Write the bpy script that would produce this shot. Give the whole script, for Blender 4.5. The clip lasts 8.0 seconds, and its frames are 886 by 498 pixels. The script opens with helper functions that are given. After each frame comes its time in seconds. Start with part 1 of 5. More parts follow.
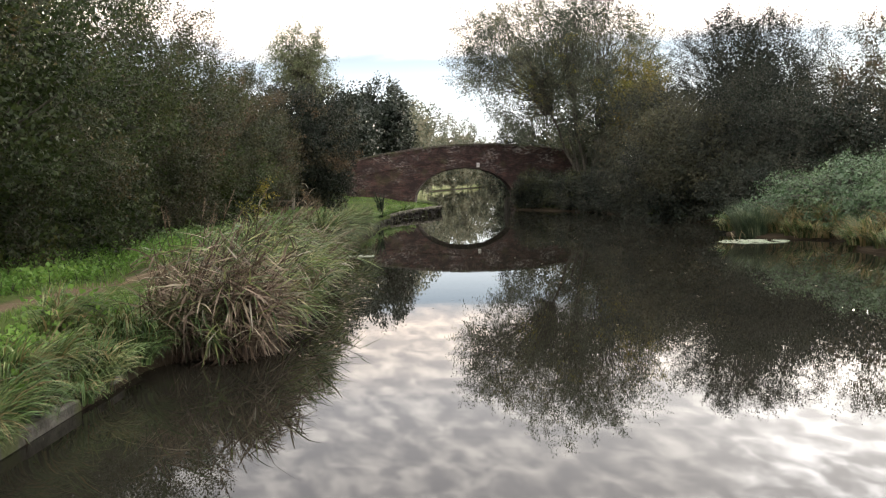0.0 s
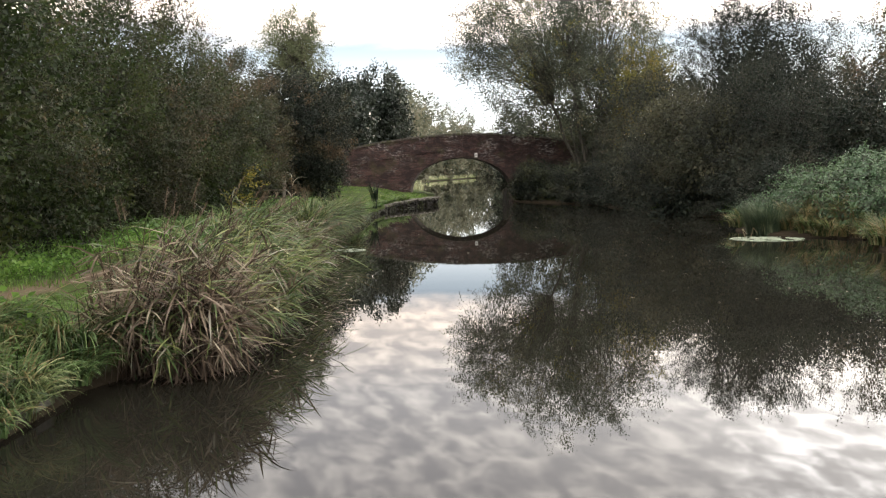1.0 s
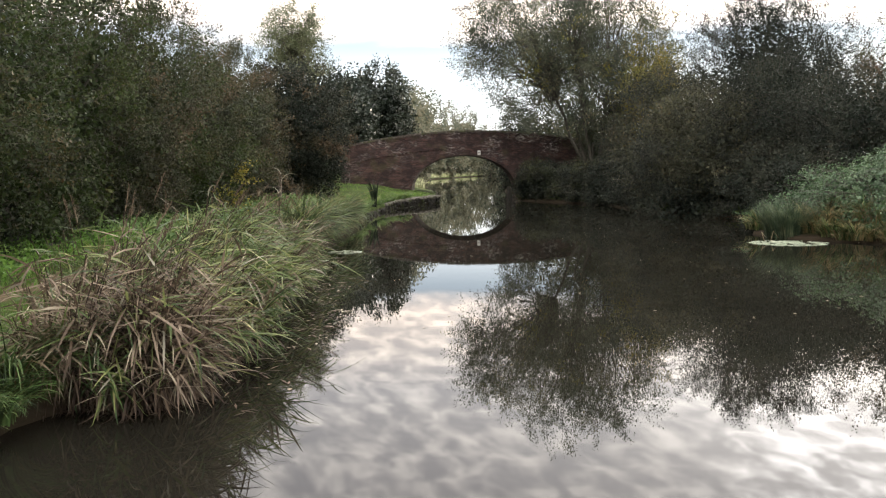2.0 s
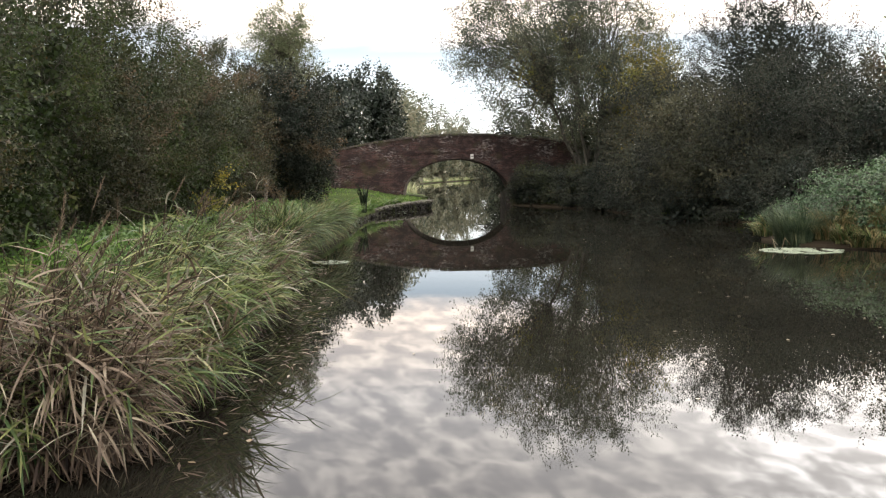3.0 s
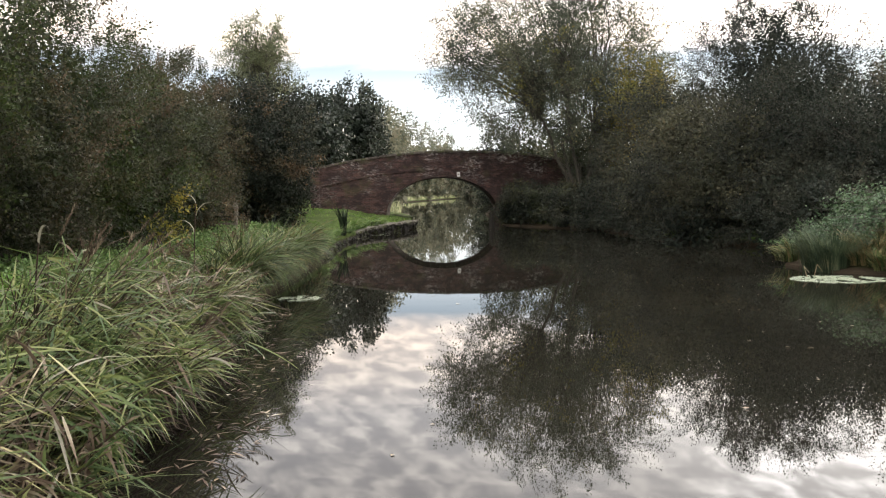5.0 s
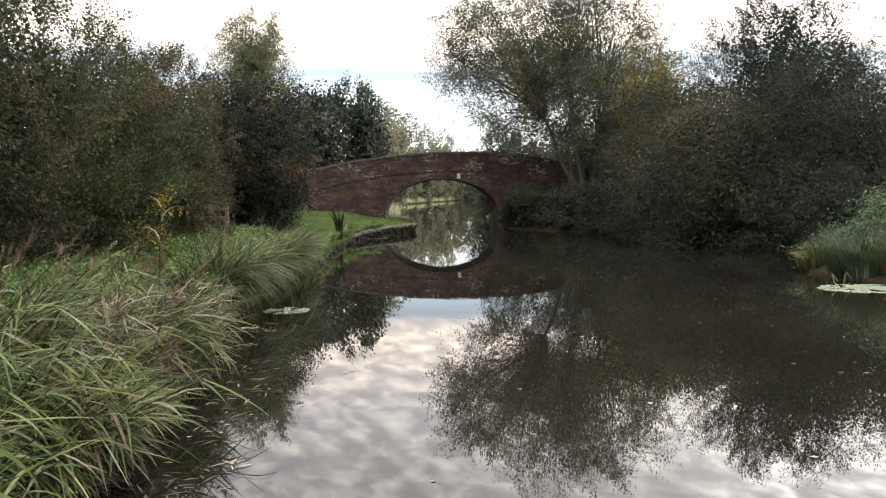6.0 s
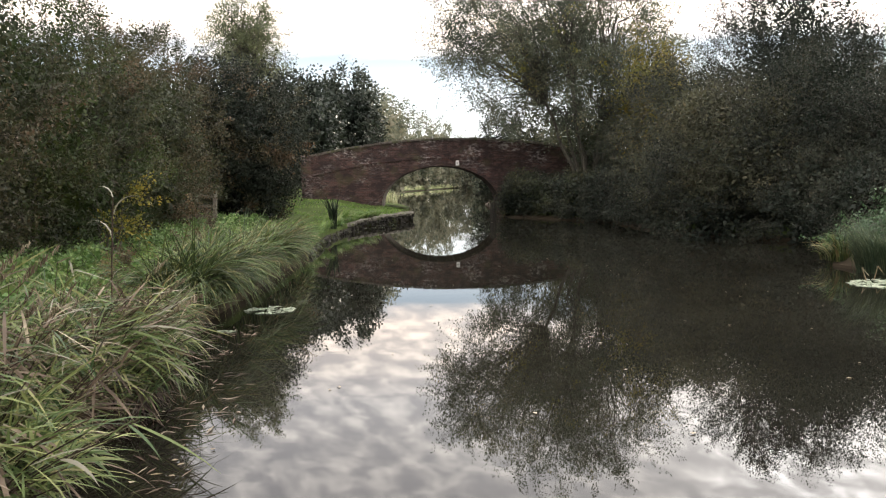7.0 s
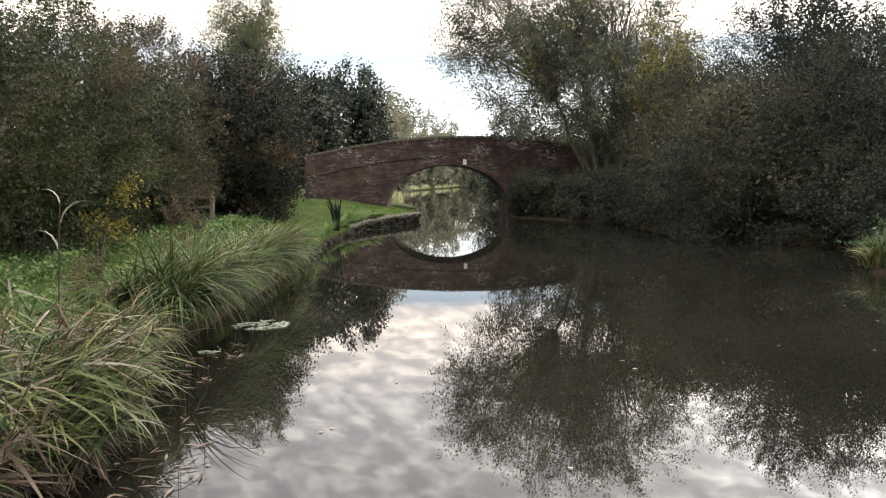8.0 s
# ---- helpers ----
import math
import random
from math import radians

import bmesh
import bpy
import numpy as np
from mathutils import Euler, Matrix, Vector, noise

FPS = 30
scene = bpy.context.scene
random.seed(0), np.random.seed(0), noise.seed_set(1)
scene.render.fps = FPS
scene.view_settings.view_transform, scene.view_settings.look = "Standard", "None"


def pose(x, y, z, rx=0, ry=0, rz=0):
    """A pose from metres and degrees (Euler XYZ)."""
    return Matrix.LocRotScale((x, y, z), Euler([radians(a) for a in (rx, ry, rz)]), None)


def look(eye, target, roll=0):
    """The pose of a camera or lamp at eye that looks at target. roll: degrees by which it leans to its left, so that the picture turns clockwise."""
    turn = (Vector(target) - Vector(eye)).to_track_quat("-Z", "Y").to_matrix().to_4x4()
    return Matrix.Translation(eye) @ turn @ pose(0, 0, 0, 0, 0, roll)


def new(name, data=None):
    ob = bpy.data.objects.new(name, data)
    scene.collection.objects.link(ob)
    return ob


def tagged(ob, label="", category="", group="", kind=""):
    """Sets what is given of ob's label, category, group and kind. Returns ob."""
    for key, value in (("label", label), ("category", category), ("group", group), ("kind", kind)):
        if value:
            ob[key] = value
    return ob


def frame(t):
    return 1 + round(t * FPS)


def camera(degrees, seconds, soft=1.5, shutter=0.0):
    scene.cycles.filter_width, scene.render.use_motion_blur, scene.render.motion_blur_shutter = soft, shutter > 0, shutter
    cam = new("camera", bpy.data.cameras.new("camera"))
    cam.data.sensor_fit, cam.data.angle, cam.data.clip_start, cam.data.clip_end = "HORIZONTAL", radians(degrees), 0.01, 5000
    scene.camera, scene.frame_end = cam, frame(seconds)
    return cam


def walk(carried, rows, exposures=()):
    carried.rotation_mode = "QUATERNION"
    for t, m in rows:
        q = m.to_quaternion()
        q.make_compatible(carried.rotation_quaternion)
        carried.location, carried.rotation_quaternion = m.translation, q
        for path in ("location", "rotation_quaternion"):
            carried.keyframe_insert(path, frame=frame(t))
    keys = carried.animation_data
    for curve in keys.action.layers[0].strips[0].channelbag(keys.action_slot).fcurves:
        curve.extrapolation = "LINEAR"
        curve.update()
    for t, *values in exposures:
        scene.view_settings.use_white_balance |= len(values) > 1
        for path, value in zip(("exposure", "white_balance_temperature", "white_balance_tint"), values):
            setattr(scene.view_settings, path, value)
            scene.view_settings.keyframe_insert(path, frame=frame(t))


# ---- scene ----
cam = camera(54.3, 8.0, soft=1.2)
PATH = [
    (0, (0.248, 0.284, 1.888), (0.219, 2.278, 1.734), -1.3),
    (0.5, (0.26, 0.939, 1.885), (0.244, 2.932, 1.718), -1.0),
    (1, (0.259, 1.64, 1.894), (0.238, 3.632, 1.717), -0.6),
    (1.5, (0.25, 2.322, 1.889), (0.22, 4.314, 1.707), -0.2),
    (3, (0.227, 4.289, 1.875), (0.22, 6.282, 1.703), -0.3),
    (3.5, (0.214, 5.015, 1.894), (0.215, 7.01, 1.746), -0.4),
    (4, (0.206, 5.675, 1.898), (0.221, 7.67, 1.757), -0.5),
    (4.5, (0.194, 6.313, 1.913), (0.22, 8.309, 1.777), -0.6),
    (6, (0.18, 8.316, 1.928), (0.209, 10.312, 1.802), -0.6),
    (6.5, (0.184, 8.991, 1.931), (0.217, 10.986, 1.789), -0.5),
    (7, (0.172, 9.656, 1.932), (0.206, 11.65, 1.777), -0.6),
    (7.5, (0.168, 10.31, 1.943), (0.194, 12.304, 1.785), -0.7),
    (8, (0.14, 10.992, 1.956), (0.16, 12.986, 1.799), -0.6),
]
walk(cam, [(t, look(eye, target, roll)) for t, eye, target, roll in PATH], [(0, 0.34), (3.0, 0.46), (4.0, 0.37), (4.5, 0.36), (6.0, 0.38), (8.0, 0.48)])

# ---- world, sun, exposure ----
SUN_AZ, SUN_EL = radians(25), radians(6.8)   # clockwise from +y, above the horizon
SUN_DIR = Vector((math.sin(SUN_AZ) * math.cos(SUN_EL), math.cos(SUN_AZ) * math.cos(SUN_EL), math.sin(SUN_EL)))


class Nodes:
    """Short hand for node trees."""

    def __init__(self, tree):
        self.t = tree
        tree.nodes.clear()

    def add(self, kind, **kw):
        n = self.t.nodes.new(kind)
        for k, v in kw.items():
            if k.startswith("i_"):
                n.inputs[k[2:].replace("_", " ")].default_value = v
            else:
                setattr(n, k, v)
        return n

    def link(self, a, b):
        self.t.links.new(a, b)
        return b

    def put(self, sock, v):
        if isinstance(v, bpy.types.NodeSocket):
            self.t.links.new(v, sock)
        else:
            sock.default_value = v

    def math(self, op, a, b=0.0, c=0.0, clamp=False):
        n = self.t.nodes.new("ShaderNodeMath")
        n.operation, n.use_clamp = op, clamp
        for s, v in zip(n.inputs, (a, b, c)):
            self.put(s, v)
        return n.outputs[0]

    def vmath(self, op, a, b=(0, 0, 0)):
        n = self.t.nodes.new("ShaderNodeVectorMath")
        n.operation = op
        self.put(n.inputs[0], a)
        self.put(n.inputs[1], b)
        return n.outputs["Value"] if op in ("DOT_PRODUCT", "LENGTH") else n.outputs[0]

    def mix(self, f, a, b, blend="MIX"):
        n = self.t.nodes.new("ShaderNodeMix")
        n.data_type, n.blend_type = "RGBA", blend
        self.put(n.inputs[0], f)
        for s, v in ((n.inputs[6], a), (n.inputs[7], b)):
            self.put(s, (*v, 1) if isinstance(v, tuple) and len(v) == 3 else v)
        return n.outputs[2]

    def noise(self, vec, scale, detail=3.0, rough=0.55, distortion=0.0):
        n = self.t.nodes.new("ShaderNodeTexNoise")
        self.put(n.inputs["Vector"], vec)
        n.inputs["Scale"].default_value, n.inputs["Detail"].default_value = scale, detail
        n.inputs["Roughness"].default_value, n.inputs["Distortion"].default_value = rough, distortion
        return n.outputs[0]

    def step(self, v, lo, hi):
        n = self.t.nodes.new("ShaderNodeMapRange")
        n.interpolation_type = "SMOOTHSTEP"
        self.put(n.inputs[0], v)
        n.inputs[1].default_value, n.inputs[2].default_value = lo, hi
        return n.outputs[0]

    def ramp(self, v, stops):
        n = self.t.nodes.new("ShaderNodeValToRGB")
        self.put(n.inputs[0], v)
        e = n.color_ramp.elements
        while len(e) < len(stops):
            e.new(0.5)
        for el, (p, c) in zip(e, stops):
            el.position, el.color = p, (*c, 1)
        return n.outputs[0]

    def scaled(self, vec, s):
        n = self.t.nodes.new("ShaderNodeVectorMath")
        n.operation = "MULTIPLY"
        self.put(n.inputs[0], vec)
        n.inputs[1].default_value = s
        return n.outputs[0]

    def bump(self, height, strength, distance):
        n = self.t.nodes.new("ShaderNodeBump")
        n.inputs["Strength"].default_value, n.inputs["Distance"].default_value = strength, distance
        self.put(n.inputs["Height"], height)
        return n.outputs[0]


world = bpy.data.worlds.new("autumn_sky")
scene.world = world
world.use_nodes = True
N = Nodes(world.node_tree)
sky = N.add("ShaderNodeTexSky", sky_type="NISHITA", sun_disc=False, sun_elevation=SUN_EL, sun_rotation=SUN_AZ, altitude=60.0, air_density=1.0, dust_density=0.2, ozone_density=2.0)
way = N.add("ShaderNodeTexCoord").outputs["Generated"]
sep = N.add("ShaderNodeSeparateXYZ")
N.link(way, sep.inputs[0])
up = N.math("ADD", N.math("MAXIMUM", sep.outputs[2], 0.0), 0.16)
plane = N.add("ShaderNodeCombineXYZ")
N.link(N.math("DIVIDE", sep.outputs[0], up), plane.inputs[0])
N.link(N.math("DIVIDE", sep.outputs[1], up), plane.inputs[1])
flat = plane.outputs[0]
near_sun = N.math("MAXIMUM", N.vmath("DOT_PRODUCT", way, tuple(SUN_DIR)), 0.0)
glow = N.math("ADD", N.math("MULTIPLY", N.math("POWER", near_sun, 14.0), 0.30), N.math("MULTIPLY", N.math("POWER", near_sun, 70.0), 0.45))
drift = N.add("ShaderNodeVectorRotate", rotation_type="Z_AXIS", i_Angle=-0.5)
N.link(flat, drift.inputs[0])
dapple = N.step(N.noise(N.scaled(drift.outputs[0], (1.1, 0.72, 1.0)), 13.0, 3.0, 0.5, 0.3), 0.33, 0.78)
BREAK = Vector((math.sin(radians(24)) * math.cos(radians(18)), math.cos(radians(24)) * math.cos(radians(18)), math.sin(radians(18))))
thin = N.math("POWER", N.math("MAXIMUM", N.vmath("DOT_PRODUCT", way, tuple(BREAK)), 0.0), 260.0)    # where the cloud is thin before the sun
sheet = N.noise(N.scaled(flat, (0.7, 1.2, 1.0)), 1.0, 3.0)
edge = N.math("ADD", sep.outputs[2], N.math("MULTIPLY", N.math("SUBTRACT", sheet, 0.5), 0.10))
cover = N.step(edge, 0.135, 0.175)
cloud = N.mix(dapple, (9.4, 9.0, 9.1), (18.0, 16.9, 16.0))
cloud = N.mix(N.math("MULTIPLY", N.math("MULTIPLY", thin, dapple), 0.8), cloud, (24.0, 24.0, 24.5), "ADD")
cloud = N.mix(1.0, cloud, N.ramp(sep.outputs[2], [(0.0, (0.72, 0.72, 0.72)), (0.3, (0.95, 0.95, 0.95)), (1.0, (1.8, 1.8, 1.8))]), "MULTIPLY")
cloud = N.mix(1.0, cloud, N.ramp(sep.outputs[2], [(0.13, (1.22, 1.05, 0.88)), (0.25, (1.0, 1.0, 1.0))]), "MULTIPLY")
cloud = N.mix(glow, cloud, (26.0, 24.0, 21.5), "ADD")
low_haze = N.step(sep.outputs[2], 0.16, 0.02)
clear = N.mix(N.math("ADD", 0.18, N.math("MULTIPLY", low_haze, 0.62)), N.mix(1.0, sky.outputs[0], (0.38, 0.48, 0.66), "MULTIPLY"), (15.0, 15.2, 15.6))
out = N.mix(N.math("MULTIPLY", cover, N.math("ADD", 0.82, N.math("MULTIPLY", dapple, 0.18))), clear, cloud)
bg = N.add("ShaderNodeBackground", i_Strength=0.15)
N.link(out, bg.inputs[0])
N.link(bg.outputs[0], N.add("ShaderNodeOutputWorld").inputs[0])

sun = new("sun", bpy.data.lights.new("sun", "SUN"))
sun.data.energy, sun.data.angle, sun.data.color = 2.2, radians(3), (1.0, 0.88, 0.72)
sun.matrix_world = look((0, 0, 30), Vector((0, 0, 30)) - SUN_DIR)


# ---- materials ----
def material(name):
    m = bpy.data.materials.new(name)
    m.use_nodes = True
    n = Nodes(m.node_tree)
    return m, n


def place(n):
    return n.add("ShaderNodeNewGeometry").outputs["Position"]


def finish(n, colour, rough, normal=None, metal=0.0, translucent=0.0, ior=1.45, spec=0.5):
    b = n.add("ShaderNodeBsdfPrincipled")
    n.put(b.inputs["Base Color"], (*colour, 1) if isinstance(colour, tuple) else colour)
    n.put(b.inputs["Roughness"], rough)
    b.inputs["Metallic"].default_value, b.inputs["IOR"].default_value = metal, ior
    b.inputs["Specular IOR Level"].default_value = spec
    if normal is not None:
        n.link(normal, b.inputs["Normal"])
    shader = b.outputs[0]
    if translucent:
        t = n.add("ShaderNodeBsdfTranslucent")
        n.put(t.inputs[0], (*colour, 1) if isinstance(colour, tuple) else colour)
        mx = n.add("ShaderNodeMixShader", i_Fac=translucent)
        n.link(shader, mx.inputs[1])
        n.link(t.outputs[0], mx.inputs[2])
        shader = mx.outputs[0]
    n.link(shader, n.add("ShaderNodeOutputMaterial").inputs[0])


def leaf_material(name, stops, patch_scale=0.6, rough=0.45, translucent=0.35, spec=0.35, own=0.55):
    """Leaves that differ one by one and by the bough: stops run through the colours."""
    m, n = material(name)
    g = n.add("ShaderNodeNewGeometry")
    patch = n.noise(g.outputs["Position"], patch_scale, 2.0)
    f = n.math("ADD", n.math("MULTIPLY", g.outputs["Random Per Island"], own), n.math("MULTIPLY", n.step(patch, 0.32, 0.68), 1.0 - own))
    finish(n, n.ramp(f, stops), rough, translucent=translucent, spec=spec)
    return m


HAW = leaf_material("hawthorn_leaf", [(0.0, (0.014, 0.021, 0.009)), (0.35, (0.031, 0.040, 0.016)), (0.65, (0.052, 0.057, 0.024)), (0.85, (0.077, 0.070, 0.028)), (1.0, (0.097, 0.061, 0.027))], translucent=0.4, own=0.45)
HAW_GREEN = leaf_material("green_hedge_leaf", [(0.0, (0.014, 0.024, 0.008)), (0.4, (0.030, 0.048, 0.014)), (0.8, (0.055, 0.075, 0.020)), (1.0, (0.097, 0.097, 0.028))], translucent=0.4, own=0.45)
HAW_BROWN = leaf_material("rusty_hedge_leaf", [(0.0, (0.029, 0.033, 0.018)), (0.35, (0.055, 0.054, 0.027)), (0.65, (0.087, 0.069, 0.038)), (1.0, (0.143, 0.089, 0.051))], translucent=0.4, own=0.4)
TWIGGY = leaf_material("thin_brown_leaf", [(0.0, (0.028, 0.031, 0.018)), (0.5, (0.056, 0.058, 0.033)), (0.85, (0.095, 0.090, 0.052)), (1.0, (0.15, 0.125, 0.07))], rough=0.6, translucent=0.3, spec=0.25, own=0.5)
# Blue is raised here for the skylight and veil over the dark bushes.
DARK = leaf_material("sky_tinted_dark_leaf", [(0.0, (0.011, 0.016, 0.012)), (0.5, (0.020, 0.026, 0.018)), (0.85, (0.037, 0.041, 0.027)), (1.0, (0.072, 0.062, 0.042))], rough=0.6, translucent=0.25, spec=0.2, own=0.35)
WILLOW = leaf_material("willow_leaf", [(0.0, (0.045, 0.057, 0.038)), (0.45, (0.082, 0.096, 0.062)), (0.8, (0.13, 0.14, 0.085)), (1.0, (0.22, 0.18, 0.09))], 0.35, translucent=0.3, own=0.35)
ASH = leaf_material("ash_leaf", [(0.0, (0.08, 0.10, 0.055)), (0.5, (0.14, 0.16, 0.085)), (1.0, (0.22, 0.22, 0.12))], 0.5, translucent=0.5, own=0.4)
YELLOW = leaf_material("yellowing_leaf", [(0.0, (0.117, 0.130, 0.033)), (0.5, (0.221, 0.202, 0.039)), (1.0, (0.364, 0.260, 0.039))], 0.5, translucent=0.45)
# Poplar and far wood leaves are paled: distance haze put into their colour.
HAZED_POPLAR = leaf_material("hazed_poplar_leaf", [(0.0, (0.13, 0.14, 0.10)), (0.5, (0.19, 0.19, 0.13)), (1.0, (0.26, 0.24, 0.17))], 0.3, translucent=0.5)
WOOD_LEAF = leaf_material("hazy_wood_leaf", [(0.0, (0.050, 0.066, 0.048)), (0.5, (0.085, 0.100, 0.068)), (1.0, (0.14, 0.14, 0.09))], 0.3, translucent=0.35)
HAZY = leaf_material("far_dark_leaf", [(0.0, (0.015, 0.022, 0.017)), (0.5, (0.027, 0.037, 0.025)), (1.0, (0.046, 0.053, 0.033))], 0.4, translucent=0.18)
BRAMBLE = leaf_material("bramble_leaf", [(0.0, (0.025, 0.056, 0.024)), (0.5, (0.059, 0.108, 0.047)), (0.85, (0.103, 0.160, 0.074)), (1.0, (0.150, 0.188, 0.098))], 0.8, rough=0.42, translucent=0.25, spec=0.4, own=0.5)
NETTLE = leaf_material("nettle_leaf", [(0.0, (0.08, 0.175, 0.035)), (0.5, (0.15, 0.28, 0.055)), (1.0, (0.24, 0.38, 0.085))], 1.0, translucent=0.4)
# Dimmed copy of the nettle green; the further bank's shade is in its colour.
DIM_HERB = leaf_material("dimmed_herb_leaf", [(0.0, (0.054, 0.108, 0.035)), (0.5, (0.121, 0.209, 0.062)), (0.85, (0.203, 0.297, 0.095)), (1.0, (0.311, 0.297, 0.135))], 0.9, translucent=0.35)
GRASS = leaf_material("grass_blade", [(0.0, (0.063, 0.121, 0.024)), (0.5, (0.113, 0.201, 0.040)), (0.85, (0.178, 0.265, 0.061)), (1.0, (0.299, 0.276, 0.121))], 1.1, translucent=0.45)
LONG_GRASS = leaf_material("long_grass_blade", [(0.0, (0.040, 0.081, 0.024)), (0.4, (0.101, 0.172, 0.053)), (0.75, (0.202, 0.253, 0.095)), (1.0, (0.470, 0.437, 0.246))], 1.5, rough=0.42, translucent=0.35, spec=0.4)
REED = leaf_material("reed_leaf", [(0.0, (0.023, 0.045, 0.018)), (0.3, (0.064, 0.105, 0.036)), (0.6, (0.144, 0.188, 0.065)), (0.88, (0.253, 0.270, 0.101)), (1.0, (0.530, 0.492, 0.268))], 1.3, rough=0.42, spec=0.35, own=0.7)
REED_BROWN = leaf_material("withered_reed_leaf", [(0.0, (0.022, 0.015, 0.011)), (0.6, (0.062, 0.042, 0.029)), (1.0, (0.16, 0.115, 0.075))], 2.0, rough=0.6, translucent=0.2)
# Bleached stalk leaves; in the reed clumps the same pale colour paints highlights.
BLEACHED_GLINT = leaf_material("bleached_glint_reed_leaf", [(0.0, (0.18, 0.17, 0.12)), (1.0, (0.34, 0.32, 0.25))], 2.0, rough=0.5, translucent=0.3)
PALE_REED = leaf_material("pale_far_reed", [(0.0, (0.26, 0.30, 0.14)), (0.5, (0.42, 0.43, 0.24)), (1.0, (0.60, 0.58, 0.40))], 0.15, rough=0.5, translucent=0.45)
REED_DRY = leaf_material("dry_reed_leaf", [(0.0, (0.034, 0.025, 0.018)), (0.4, (0.115, 0.084, 0.059)), (0.8, (0.260, 0.205, 0.148)), (1.0, (0.500, 0.454, 0.329))], 2.0, rough=0.5, translucent=0.3, spec=0.2)
SEDGE = leaf_material("sedge_blade", [(0.0, (0.011, 0.021, 0.009)), (0.4, (0.036, 0.056, 0.019)), (0.72, (0.096, 0.113, 0.038)), (1.0, (0.304, 0.279, 0.128))], 4.0, rough=0.5, translucent=0.3, spec=0.22, own=0.6)
RUSH = leaf_material("rush_blade", [(0.0, (0.020, 0.036, 0.022)), (0.5, (0.058, 0.085, 0.046)), (0.85, (0.13, 0.155, 0.085)), (1.0, (0.28, 0.27, 0.16))], 2.5, rough=0.5, translucent=0.3, spec=0.25, own=0.6)
STRAW = leaf_material("straw_blade", [(0.0, (0.115, 0.085, 0.040)), (0.5, (0.205, 0.155, 0.072)), (1.0, (0.34, 0.27, 0.135))], 1.5)
LILY = leaf_material("floating_weed_leaf", [(0.0, (0.26, 0.32, 0.21)), (0.6, (0.40, 0.46, 0.33)), (1.0, (0.56, 0.58, 0.48))], 3.0, rough=0.4, translucent=0.1)
FALLEN = leaf_material("fallen_leaf", [(0.0, (0.10, 0.07, 0.035)), (0.5, (0.22, 0.17, 0.10)), (1.0, (0.42, 0.37, 0.27))], 3.0, rough=0.4, translucent=0.1)

BARK, n = material("bark")
p = place(n)
grain = n.noise(n.scaled(p, (14, 14, 3)), 1.0, 5.0)
finish(n, n.ramp(grain, [(0.3, (0.032, 0.028, 0.021)), (0.55, (0.072, 0.064, 0.050)), (0.75, (0.125, 0.118, 0.090))]), 0.85, n.bump(grain, 0.6, 0.02))

GROUND, n = material("grassy_ground")
p = place(n)
s = n.add("ShaderNodeSeparateXYZ")
n.link(p, s.inputs[0])
fine = n.noise(p, 18.0, 4.0)
broad = n.noise(p, 0.9, 3.0)
turf = n.mix(n.step(broad, 0.3, 0.7), (0.034, 0.052, 0.015), (0.062, 0.088, 0.024))
turf = n.mix(n.step(fine, 0.55, 0.8), turf, (0.11, 0.09, 0.04))
wander = n.math("ADD", n.math("MULTIPLY", n.math("SUBTRACT", n.noise(n.scaled(p, (0.2, 1.0, 0.2)), 0.35, 2.0), 0.5), 1.6),
                n.math("MULTIPLY", n.math("SUBTRACT", n.noise(p, 2.5, 3.0), 0.5), 0.5))
track = n.math("ABSOLUTE", n.math("ADD", n.math("ADD", s.outputs[0], 5.15), wander))
worn = n.math("MULTIPLY", n.step(track, 0.36, 0.14), n.math("MULTIPLY", n.step(s.outputs[1], 36.0, 27.0), n.step(n.noise(p, 0.5, 2.0), 0.28, 0.5)))
soil = n.mix(fine, (0.070, 0.052, 0.034), (0.165, 0.125, 0.082))
wet = n.step(s.outputs[2], 0.24, 0.10)
col = n.mix(worn, turf, soil)
col = n.mix(wet, col, (0.035, 0.027, 0.018))
finish(n, col, 0.95, n.bump(fine, 0.7, 0.05), spec=0.06)

WATER, n = material("canal_water")
p = place(n)
swell = n.noise(n.scaled(p, (0.55, 1.6, 1.0)), 1.0, 2.0, 0.5, 0.4)
ripple = n.noise(n.scaled(p, (2.2, 5.5, 1.0)), 1.0, 2.0, 0.5)
murk = n.mix(n.step(n.noise(p, 0.4, 3.0), 0.3, 0.7), (0.0092, 0.0088, 0.0065), (0.0132, 0.0124, 0.0090))
calm = n.step(n.noise(p, 0.12, 2.0), 0.35, 0.65)
h = n.math("ADD", n.math("MULTIPLY", swell, 0.0007), n.math("MULTIPLY", n.math("MULTIPLY", ripple, calm), 0.0003))
finish(n, murk, 0.012, n.bump(h, 1.0, 0.55), ior=1.333)


